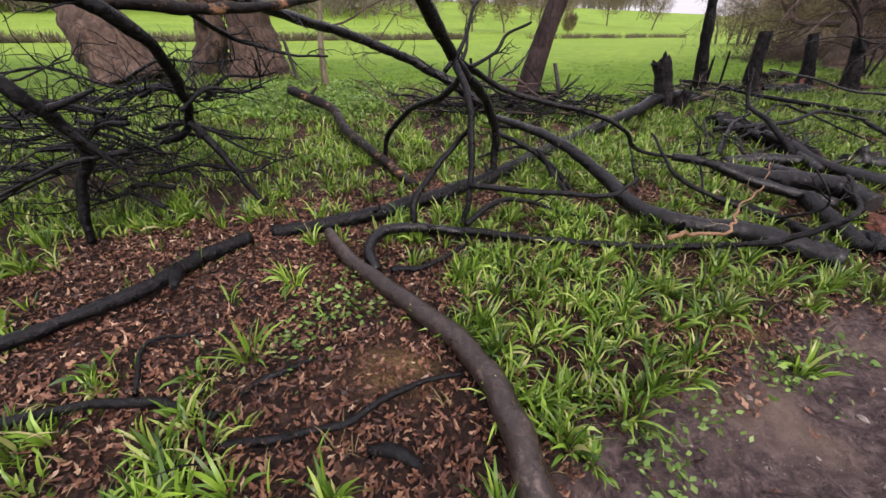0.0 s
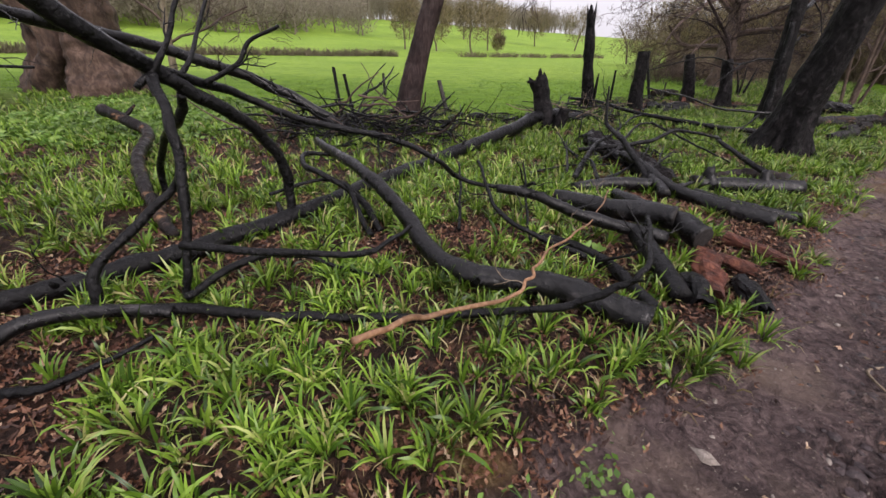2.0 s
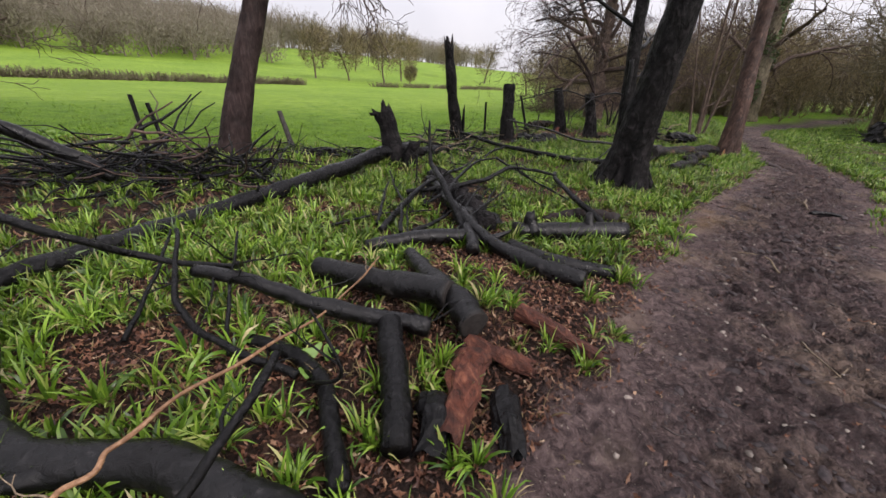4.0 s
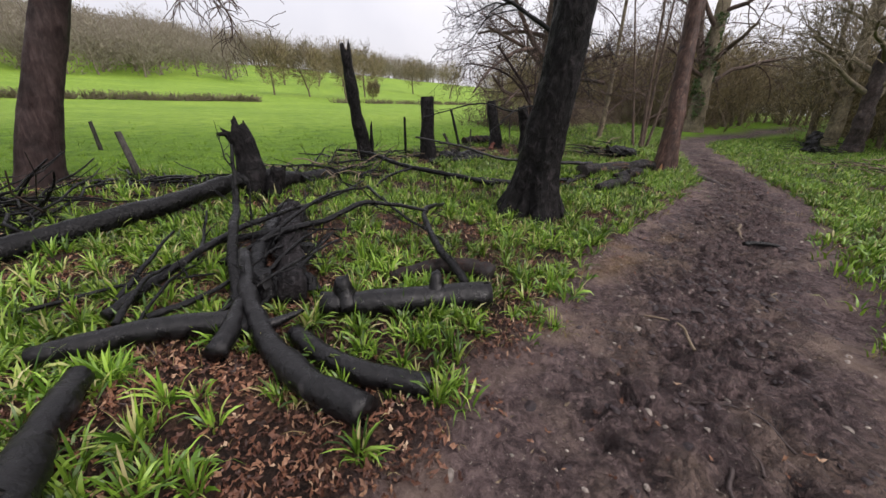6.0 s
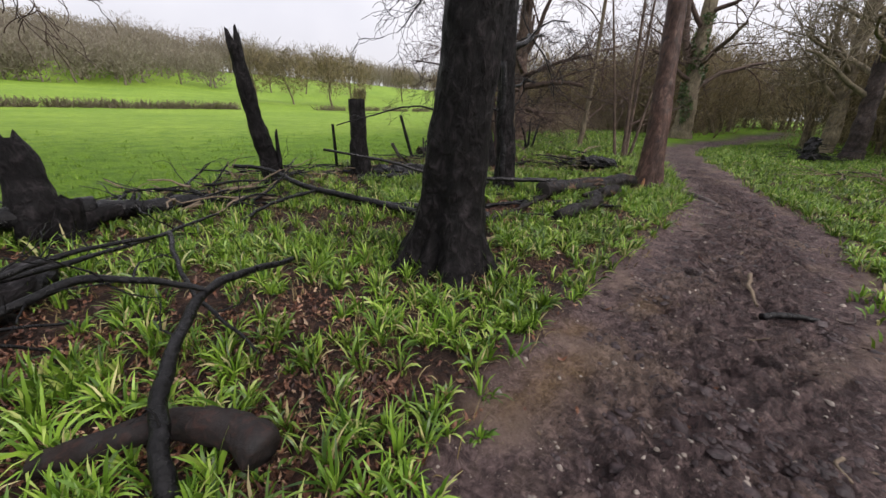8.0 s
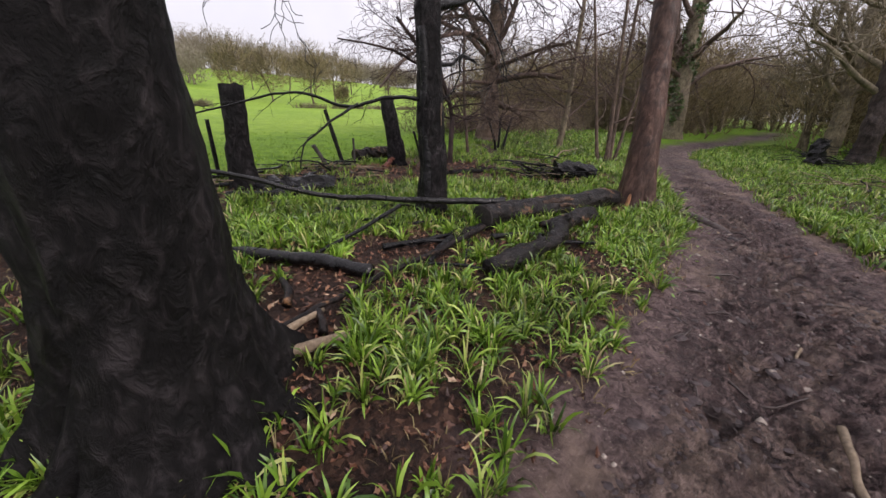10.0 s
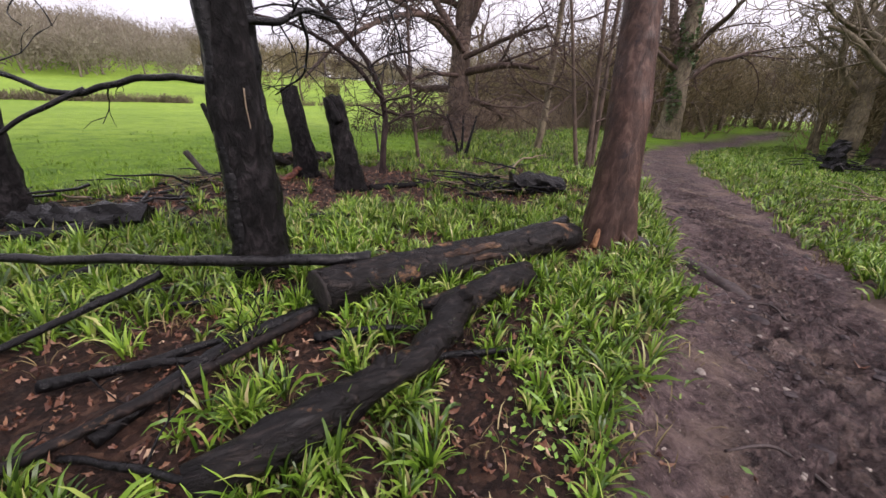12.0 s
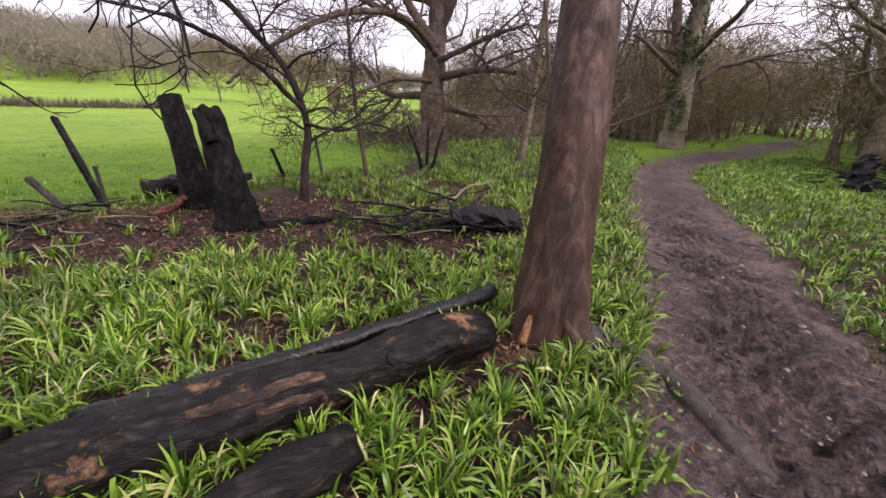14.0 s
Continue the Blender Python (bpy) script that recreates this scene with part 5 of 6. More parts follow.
# ---- logs by the scorched trunk ----
lay("charred_log", [(10.56, 8.3, 0.15), (11.0, 8.41, 0.15), (11.5, 8.47, 0.14), (12.2, 8.55, 0.16), (13.03, 8.65, 0.17)], 0.16, 0.13, LOG_BARK, "thick charred log with a sawn end and bared wood", "log", seed=130.0, rough=0.22, freq=6.0, sides=24, sawn=(0, 1), stubs=[(0.27, (-0.75, 0.35, 0.55), 0.24, 0.075), (0.62, (0.1, -0.3, 0.8), 0.1, 0.06), (0.8, (0.2, -0.6, 0.5), 0.12, 0.07)])
thick_log = [o for o in bpy.data.objects if o.name.startswith("charred_log") and o.parent is None][-1]
for k, (pts, r) in enumerate([([(11.5, 8.41, 0.23), (11.72, 8.43, 0.25), (11.95, 8.45, 0.255), (12.1, 8.47, 0.24)], 0.032), ([(11.75, 8.38, 0.19), (11.88, 8.38, 0.2), (12.0, 8.41, 0.19)], 0.026)]):
    s = Soup()
    limb(s, [Vector(p) - thick_log.location for p in pts], r, r * 0.7, 9, 0.35, 22, 5.0 + k, 0.008, 0.0, 0.03)
    part("bared_wood", s, BARED, thick_log, "torn strip of bared tan wood", smooth=False)
lay("charred_log", [(9.97, 7.2, 0.07), (10.41, 7.34, 0.09), (10.87, 7.51, 0.09), (11.18, 7.71, 0.1), (11.4, 7.92, 0.13), (11.75, 8.03, 0.15), (12.1, 8.13, 0.14)], 0.085, 0.11, LOG_BARK, "charred forked branch with brown bared patches", "log", seed=131.0, rough=0.32, freq=9.0, sides=16, stubs=[(0.7, (-0.95, 0.12, -0.05), 0.32, 0.062), (0.3, (0.1, 0.3, 0.5), 0.1, 0.05), (0.66, (0.1, -0.4, 0.6), 0.14, 0.055)])
lay("charred_branch", [(11.0, 8.75, 0.08), (11.6, 8.8, 0.1), (12.3, 8.92, 0.1), (13.4, 9.12, 0.14)], 0.05, 0.06, CHAR_LOG, "charred branch behind the thick log", seed=132.0)
lay("charred_branch", [(7.2, 9.3, 0.7), (8.1, 9.1, 0.55), (8.9, 8.97, 0.34), (9.41, 8.86, 0.31), (10.09, 8.66, 0.29), (10.57, 8.52, 0.29), (10.95, 8.46, 0.28)], 0.018, 0.045, CHAR_LOG, "long thin grey charred branch resting on the log", seed=133.0)
lay("charred_branch", [(9.7, 8.65, 0.26), (9.2, 8.3, 0.16), (8.7, 8.0, 0.06)], 0.025, 0.015, CHAR, "charred side branch in the grass", seed=134.0)
lay("charred_log", [(7.5, 8.5, 0.07), (8.33, 8.02, 0.08), (8.69, 7.8, 0.08), (9.05, 7.5, 0.05)], 0.05, 0.06, CHAR_LOG, "grey charred log sunk in the grass", "log", seed=135.0)
lay("dry_branch", [(8.2, 6.85, 0.03), (9.0, 7.34, 0.06), (9.7, 7.68, 0.08), (10.5, 8.15, 0.1)], 0.02, 0.03, SCORCHED_GREY, "thin brown branch lying under the grass", seed=136.0, twig=6, twig_len=0.3)
lay("dry_branch", [(7.9, 6.5, 0.02), (8.3, 6.62, 0.07), (8.7, 6.7, 0.05)], 0.045, 0.03, DRY_TWIG, "pale brown branch in the litter", seed=137.0)
lay("charred_branch", [(9.6, 7.6, 0.03), (9.83, 7.83, 0.05), (10.1, 8.06, 0.06), (10.54, 8.24, 0.07)], 0.035, 0.045, CHAR, "charred branch in the grass", seed=138.0)
for k in range(14):
    x, y = 8.6 + random.uniform(0, 2.2), 8.3 + random.uniform(-0.9, 2.2)
    L, a = random.uniform(0.6, 1.4), random.uniform(-0.6, 0.5)
    lay("charred_branch", [(x, y, 0.04), (x + L * 0.5 * math.cos(a), y + L * 0.5 * math.sin(a), 0.07), (x + L * math.cos(a), y + L * math.sin(a), 0.04)], random.uniform(0.015, 0.035), 0.012, CHAR, "charred stick lying in the grass", group="sticks in the grass", seed=140 + k, twig=2, twig_len=0.3)
lay("dry_branch", [(8.36, 6.86, 0.05), (8.47, 6.93, 0.07), (8.61, 7.06, 0.04)], 0.026, 0.016, DRY_TWIG, "pale bark-stripped branch lying in the litter", seed=150.0, rough=0.2)
lay("rotten_branch", [(8.4, 7.19, 0.05), (8.42, 7.34, 0.08), (8.39, 7.59, 0.05)], 0.032, 0.024, SCORCHED_GREY, "rotten brown and pale branch end in the litter", seed=151.0, rough=0.3)
lay("rotten_branch", [(8.57, 6.8, 0.03), (8.58, 6.91, 0.06), (8.57, 7.04, 0.05)], 0.028, 0.022, SCORCHED_GREY, "short rotten reddish branch in the litter", seed=152.0, rough=0.3)
# the root that crosses the track's edge
lay("tree_root", [(13.72, 8.5, 0.08), (13.9, 8.3, 0.0), (14.0, 8.02, -0.045), (13.95, 7.7, -0.06), (13.85, 7.4, -0.1)], 0.1, 0.075, MUD_ROOT, "bare root reaching into the track", "root", seed=160.0, rough=0.12)

# ---- sticks trodden into the track ----
for k in range(46):
    u = random.uniform(0.16, 0.62)
    q = line[int(u * len(line))]
    x, y = q[0] + random.uniform(-0.9, 0.9), q[1] + random.uniform(-0.8, 0.8)
    L, a, r = random.uniform(0.12, 0.5), random.uniform(0, 6.28), random.uniform(0.004, 0.012)
    pts = [(x + L * s * math.cos(a + s), y + L * s * math.sin(a + s)) for s in (0, 0.5, 1.0)]
    lay("trodden_stick", [(px, py, float(height(px, py)) + r * 0.6) for px, py in pts], r, r * 0.6, DRY_TWIG if k % 3 == 0 else MUD_ROOT, "short stick trodden into the mud", "stick", "sticks on the track", 170 + k, sides=6)
lay("trodden_stick", [(9.88, 4.65, 0.0), (10.05, 4.57, 0.02), (10.32, 4.43, 0.0)], 0.03, 0.02, CHAR, "dark stick half sunk in the mud", "stick", "sticks on the track", 220)
lay("trodden_stick", [(10.74, 5.19, 0.0), (10.4, 5.02, 0.02), (10.05, 4.77, 0.0)], 0.02, 0.012, DRY_TWIG, "crooked stick on the mud", "stick", "sticks on the track", 221)

# ---- old fence posts ----
def post(x, y, lx, ly, h, r, label, material=POST_WOOD):
    at = Vector((x, y, float(height(x, y)) - 0.04))
    t = thing("fence_post", at, label, "fence post", "old fence posts")
    s = Soup()
    limb(s, [(0, 0, 0), (lx * 0.5, ly * 0.5, h * 0.5), (lx, ly, h)], r, r * 0.85, 7, 0.12, 6, x, 0.0, 0.0, 0.012)
    part("stake", s, material, t, smooth=False)


post(2.69, 9.45, -0.2, 0.2, 0.72, 0.055, "grey weathered leaning fence post")
post(0.42, 9.1, -0.1, 0.1, 0.95, 0.035, "blackened thin fence post", CHAR)
post(0.66, 9.2, -0.15, 0.05, 0.85, 0.035, "blackened thin fence post", CHAR)
post(1.3, 12.4, -0.05, 0.0, 0.6, 0.04, "grey fence post in the field")
post(-4.0, 10.9, -0.25, 0.1, 1.0, 0.05, "grey weathered leaning fence post")
post(9.95, 13.0, -0.3, 0.15, 1.1, 0.045, "black burnt leaning fence post", CHAR)
post(10.1, 12.6, -0.02, 0.0, 0.6, 0.025, "thin grey fence stake")
post(9.6, 12.9, -0.25, 0.0, 0.42, 0.05, "grey broken fence post")
post(7.75, 11.6, -0.05, 0.0, 0.95, 0.035, "black burnt fence post", CHAR)
post(12.2, 14.2, -0.2, 0.0, 0.6, 0.035, "thin burnt fence stake", CHAR)
post(12.9, 14.8, -0.1, 0.0, 0.8, 0.03, "thin grey fence stake")

# ---- blades, weeds and leaf litter ----
def blades(soup, x, y, turn, length, width, lean, segs, g):
    """Arching strap leaves: a fold-free ribbon each, narrow at the tip."""
    n = len(x)
    s = np.linspace(0, 1, segs + 1)
    a0 = lean[:, None] * 0.35
    ang = a0 + (lean[:, None] * 2.0 - a0) * s[None, :] ** 1.4
    ds = length[:, None] / segs
    out = np.concatenate([np.zeros((n, 1)), np.cumsum(np.sin(ang[:, :-1]) * ds, axis=1)], axis=1)
    up = np.concatenate([np.zeros((n, 1)), np.cumsum(np.cos(ang[:, :-1]) * ds, axis=1)], axis=1)
    bend = turn[:, None] + g.normal(0, 0.35, (n, 1)) * s[None, :]
    cx, cy = x[:, None] + out * np.cos(bend), y[:, None] + out * np.sin(bend)
    cz = height(x, y)[:, None] - 0.012 + up
    w = width[:, None] * np.array([0.7, 1.0, 0.95, 0.75, 0.12] if segs == 4 else [0.8, 1.0, 0.8, 0.12] if segs == 3 else [0.9, 0.9, 0.1])
    tw = turn[:, None] + np.pi / 2 + g.normal(0, 0.5, (n, 1))
    hx, hy = np.cos(tw) * w / 2, np.sin(tw) * w / 2
    tilt = g.normal(0, 0.25, (n, 1)) * w
    v = np.stack([np.stack([cx - hx, cy - hy, cz - tilt], axis=-1), np.stack([cx + hx, cy + hy, cz + tilt], axis=-1)], axis=2).reshape(-1, 3)
    k = np.arange(segs)
    q = np.stack([2 * k, 2 * k + 1, 2 * k + 3, 2 * k + 2], axis=1)
    soup.add(v, [(q[None] + (np.arange(n) * 2 * (segs + 1))[:, None, None]).reshape(-1, 4)])


def clumps(soup, g, count, box, per, size, width, segs, keep_where, spread=0.035, lean=(0.25, 1.15)):
    x, y = g.uniform(box[0], box[1], count), g.uniform(box[2], box[3], count)
    keep = keep_where(x, y)
    x, y = x[keep], y[keep]
    big = g.uniform(0.5, 1.3, len(x))
    m = np.maximum(2, g.poisson(per, len(x)))
    cx, cy, b = np.repeat(x, m), np.repeat(y, m), np.repeat(big, m)
    n = len(cx)
    turn = g.uniform(0, 6.283, n)
    off = np.abs(g.normal(0, spread, n))
    blades(soup, cx + off * np.cos(turn), cy + off * np.sin(turn), turn, size * b * g.uniform(0.6, 1.25, n), width * g.uniform(0.7, 1.3, n), g.uniform(lean[0], lean[1], n), segs, g)
    return n


def wild(x, y):
    inside_track = track(x, y)
    room = 1 - bare(x, y)
    return (inside_track < -0.02) & (field_edge(x, y) < 0.3) & (np.random.default_rng(3).uniform(0, 1, len(x)) < np.clip(room * 1.45 - 0.14, 0.03, 1) * np.clip(0.35 - inside_track * 2.2, 0.25, 1))


g = np.random.default_rng(21)
s = Soup()
clumps(s, g, 7400, (-3.4, 9.5, 0.2, 7.2), 19, 0.17, 0.0135, 4, lambda x, y: wild(x, y) & (y < 0.62 * x + 4.6), 0.026, (0.2, 1.6))
clumps(s, g, 3900, (8.0, 16.5, 4.5, 10.6), 19, 0.17, 0.0135, 4, wild, 0.026, (0.2, 1.6))
tagged(part("bluebell_leaves", s, BLADE, None, "fresh green strap-leaved bluebell clumps on the woodland floor", smooth=True), category="ground plants", kind="stuff")
s = Soup()
clumps(s, g, 13500, (-7.0, 17.0, 4.0, 15.5), 14, 0.165, 0.015, 3, lambda x, y: wild(x, y) & ((y > 0.62 * x + 4.4) | (y > 7)), 0.028, (0.2, 1.45))
clumps(s, g, 4200, (-6.0, -0.4, 0.0, 6.0), 7, 0.15, 0.0125, 3, wild, 0.04, (0.35, 1.35))
clumps(s, g, 6000, (15.5, 30.0, 8.5, 24.0), 8, 0.18, 0.02, 3, lambda x, y: (track(x, y) < -0.03) & (x - y < 7.8), 0.1, (0.35, 1.3))
tagged(part("bluebell_leaves", s, BLADE, None, "bluebell leaves further into the wood", smooth=True), category="ground plants", kind="stuff")
s = Soup()
clumps(s, g, 15000, (8.0, 34.0, 0.0, 16.0), 9, 0.15, 0.02, 3, lambda x, y: (track(x, y) < -0.02) & (x - y > 5.0) & (wob(np.stack([x, y, x * 0], axis=-1), 1.9, 7) > -0.42), 0.075, (0.35, 1.45))
tagged(part("track_side_grass", s, BLADE, None, "bright low grass and weeds beyond the track", smooth=True), category="grass", kind="stuff")
s = Soup()
clumps(s, g, 4500, (-2.0, 14.0, -7.0, 4.0), 7, 0.14, 0.02, 2, lambda x, y: (track(x, y) < -0.02) & (y < 0.6 * x - 1), 0.09)
clumps(s, g, 2500, (-12.0, -3.0, -5.0, 8.0), 7, 0.16, 0.02, 2, lambda x, y: track(x, y) < -0.02, 0.09)
tagged(part("outer_grass", s, TURF, None, "low grass round the wood", smooth=True), category="grass", kind="stuff")
s = Soup()
clumps(s, g, 15000, (-12.0, 20.0, 8.0, 20.0), 6, 0.075, 0.012, 2, lambda x, y: (field_edge(x, y) > -0.5) & (np.random.default_rng(8).uniform(0, 1, len(x)) < np.exp(-field_edge(x, y) / 3.0)), 0.09)
tagged(part("field_grass", s, TURF, None, "short bright green grass at the edge of the field", smooth=True), category="grass", kind="stuff")


STRAW = foliage("withered_blade", [(0.0, (0.09, 0.06, 0.025)), (0.6, (0.21, 0.16, 0.065)), (1.0, (0.36, 0.3, 0.15))], 0.6, 0.1, 0.3)
s = Soup()
clumps(s, g, 5200, (-3.4, 16.5, 0.2, 11.0), 6, 0.12, 0.0055, 3, lambda x, y: (track(x, y) < 0.04) & (field_edge(x, y) < 0) & (y < 0.62 * x + 4.8) & (bare(x, y) < 0.9), 0.06, (0.5, 1.5))
tagged(part("withered_grass", s, STRAW, None, "thin withered straw-brown blades among the bluebells", smooth=True), category="grass", kind="stuff")


def litter(count, box, size, seed, where):
    """Curled, lobed dead leaves: a small fan of triangles each."""
    g = np.random.default_rng(seed)
    x, y = g.uniform(box[0], box[1], count), g.uniform(box[2], box[3], count)
    keep = where(x, y, g.uniform(0, 1, count))
    x, y = x[keep], y[keep]
    n = len(x)
    a = np.linspace(0, 2 * np.pi, 10, endpoint=False)
    shape = np.array([1.0, 0.55, 0.75, 0.42, 0.62, 0.9, 0.5, 0.72, 0.45, 0.7])
    r = size * g.uniform(0.5, 1.25, (n, 1)) * shape * g.uniform(0.75, 1.2, (n, 10))
    px, py = r * np.cos(a), r * np.sin(a) * 0.6
    pz = g.normal(0, 0.22, (n, 10)) * size + (px ** 2 * g.normal(6, 8, (n, 1)))
    t, e, f = g.uniform(0, 6.283, (n, 1)), g.normal(0, 0.35, (n, 1)), g.normal(0, 0.35, (n, 1))
    pz = pz + px * e + py * f
    wx, wy = px * np.cos(t) - py * np.sin(t), px * np.sin(t) + py * np.cos(t)
    base = height(x, y)[:, None] + 0.012 + g.uniform(0, 0.014, (n, 1))
    ring = np.stack([x[:, None] + wx, y[:, None] + wy, np.maximum(base + pz, base - 0.01)], axis=-1)
    mid = np.stack([x, y, base[:, 0] + 0.002], axis=-1)[:, None, :]
    v = np.concatenate([ring, mid], axis=1)
    k = np.arange(10)
    tri = np.stack([k, (k + 1) % 10, np.full(10, 10)], axis=1)
    s = Soup()
    s.add(v.reshape(-1, 3), [(tri[None] + (np.arange(n) * 11)[:, None, None]).reshape(-1, 3)])
    return s


def leafy(x, y, u):
    inside_track = track(x, y)
    return (field_edge(x, y) < 0.2) & (inside_track < 0.08) & (u < 0.28 + 0.9 * bare(x, y) ** 1.25) & (inside_track < -0.15 + 0.2 * u) | ((inside_track > 0) & (u < 0.02))


tagged(part("leaf_litter", litter(85000, (-3.2, 7.0, 0.2, 6.0), 0.025, 31, lambda x, y, u: leafy(x, y, u) & (y < 0.62 * x + 4.2)), LITTER, None, "curled brown dead oak leaves on dark soil", smooth=False), category="leaf litter", kind="stuff")
tagged(part("leaf_litter", litter(48000, (-5.0, 15.5, 4.0, 13.0), 0.03, 32, lambda x, y, u: leafy(x, y, u)), LITTER, None, "brown dead leaves among the bluebells", smooth=False), category="leaf litter", kind="stuff")


def weeds(spots, seed, size=0.019):
    """Low rosettes of small rounded leaves."""
    g = np.random.default_rng(seed)
    s = Soup()
    for cx, cy, r, n in spots:
        x, y = cx + g.normal(0, r, n), cy + g.normal(0, r, n)
        z = height(x, y) + g.uniform(0.015, 0.09, n)
        leaf_cloud(s, np.stack([x, y, z], axis=1), size, seed + n, 0.3)
    return s


tagged(part("low_weeds", weeds([(-0.55, 1.75, 0.16, 200), (-0.75, 1.4, 0.1, 90), (1.72, 1.3, 0.1, 110), (0.9, 0.85, 0.08, 110), (2.15, 1.48, 0.08, 60), (1.2, 1.05, 0.06, 40), (11.35, 6.95, 0.2, 160), (13.4, 7.75, 0.13, 130), (11.8, 7.2, 0.2, 160), (2.6, 3.35, 0.08, 40), (13.95, 7.95, 0.1, 60)], 41), WEED, None, "small fresh green weeds at the track's edge", smooth=True), category="weeds", kind="stuff")
tagged(part("nettle_patch", weeds([(-4.2 + (k % 5) * 0.55, 7.2 + (k // 5) * 0.7, 0.4, 620) for k in range(25)], 42, 0.05), WEED, None, "patch of young nettles and brambles under the old trees", smooth=True), category="weeds", kind="stuff")
# broad dock leaves in the log pile
def dock(x, y, n, size, seed):
    g = np.random.default_rng(seed)
    at = Vector((x, y, float(height(x, y))))
    t = thing("dock_plant", at, "broad pale green dock leaves", "plant")
    for k in range(n):
        s = Soup()
        a, tilt = k * 2.2 + g.uniform(-0.4, 0.4), g.uniform(0.4, 1.0)
        u = np.linspace(0, 1, 7)[:, None]
        half = size * 0.42 * np.sin(np.pi * u ** 0.8) * np.array([[-1, 0, 1]])
        run = size * (0.35 + u) * np.cos(tilt * (0.6 + 0.6 * u))
        z = size * (0.3 + u) * np.sin(tilt) + np.abs(half) * 0.35 - 0.5 * size * u ** 2 + 0 * half
        px = run * math.cos(a) - half * math.sin(a)
        py = run * math.sin(a) + half * math.cos(a)
        v = np.stack([px, py, z], axis=-1).reshape(-1, 3)
        i, j = np.arange(6)[:, None], np.arange(2)[None, :]
        s.add(v, [np.stack([i * 3 + j, i * 3 + j + 1, (i + 1) * 3 + j + 1, (i + 1) * 3 + j], axis=-1).reshape(-1, 4)])
        part("leaf", s, WEED, t)


dock(2.95, 3.15, 4, 0.14, 1)
dock(3.6, 4.75, 4, 0.14, 2)
dock(2.28, 1.42, 2, 0.07, 3)


# ---- clods and pebbles in the track ----
def lumps(count, size, flat, seed, where):
    """Small uneven lumps pressed into the ground: two rings and a crown each."""
    g = np.random.default_rng(seed)
    q = line[(g.uniform(0.12, 0.6, count) * len(line)).astype(int)]
    x, y = q[:, 0] + g.uniform(-1.2, 1.2, count), q[:, 1] + g.uniform(-1.2, 1.2, count)
    keep = where(x, y, g.uniform(0, 1, count))
    x, y = x[keep], y[keep]
    n = len(x)
    r = size * np.exp(g.normal(0, 0.45, (n, 1)))
    a = np.linspace(0, 2 * np.pi, 7, endpoint=False) + g.uniform(0, 6.28, (n, 1))
    turn, long = g.uniform(0, 3.14, (n, 1)), g.uniform(0.8, 1.7, (n, 1))
    rings = []
    for scale, lift in ((1.15, -0.35), (0.85, 0.45)):
        k = r * scale * g.uniform(0.75, 1.3, (n, 7))
        px, py = k * np.cos(a) * long, k * np.sin(a)
        rings.append(np.stack([x[:, None] + px * np.cos(turn) - py * np.sin(turn), y[:, None] + px * np.sin(turn) + py * np.cos(turn), height(x, y)[:, None] + r * flat * (lift + g.uniform(-0.25, 0.25, (n, 7)))], axis=-1))
    top = np.stack([x, y, height(x, y) + r[:, 0] * flat * 0.75], axis=-1)[:, None, :]
    v = np.concatenate(rings + [top], axis=1)
    k = np.arange(7)
    quad = np.stack([k, (k + 1) % 7, 7 + (k + 1) % 7, 7 + k], axis=1)
    tri = np.stack([7 + k, 7 + (k + 1) % 7, np.full(7, 14)], axis=1)
    off = (np.arange(n) * 15)[:, None, None]
    s = Soup()
    s.add(v.reshape(-1, 3), [(quad[None] + off).reshape(-1, 4), (tri[None] + off).reshape(-1, 3)])
    return s


def churn(x, y, u):
    p = np.stack([x, y, x * 0], axis=-1)
    return (track(x, y) > 0.12) & (u < np.clip(0.05 + 1.3 * wob(p, 2.6, 2) + 1.0 * wob(p, 8, 5), 0.02, 1) * np.clip(track(x, y) * 2.2, 0.15, 1))


tagged(part("mud_clods", lumps(16000, 0.012, 0.5, 71, churn), MUD_CLOD, None, "trodden clods of dark wet mud on the track"), category="mud", kind="stuff")
tagged(part("pebbles", lumps(900, 0.008, 0.8, 72, lambda x, y, u: track(x, y) > -0.1), PEBBLE, None, "small pale pebbles in the mud"), category="pebbles", kind="stuff")
tagged(part("straw_bits", litter(1500, (2.0, 16.0, 0.0, 10.0), 0.016, 73, lambda x, y, u: (track(x, y) > -0.3) & (track(x, y) < 0.5)), DRY_TWIG, None, "pale leaf and straw scraps on the mud", smooth=False), category="leaf litter", kind="stuff")

# ---- hedge, field trees and woods beyond ----
def far_tree(g, h, r, depth=3, kids=(4, 5, 6), droop=0.0, spread=0.42, thin=0.45, trunk=0.35):
    out = []
    grow(g, (0, 0, 0), (g.normal(0, 0.05), g.normal(0, 0.05), 1), h * 0.8, r, depth, out, droop, 0.1, kids, 0.75, spread, trunk, thin)
    return out


def bare_tree_mesh(seed, h, r, least, **how):
    s = Soup()
    branches(s, far_tree(np.random.default_rng(seed), h, r, **how), least, (3, 3, 3, 5, 6))
    return s.mesh("bare_tree")


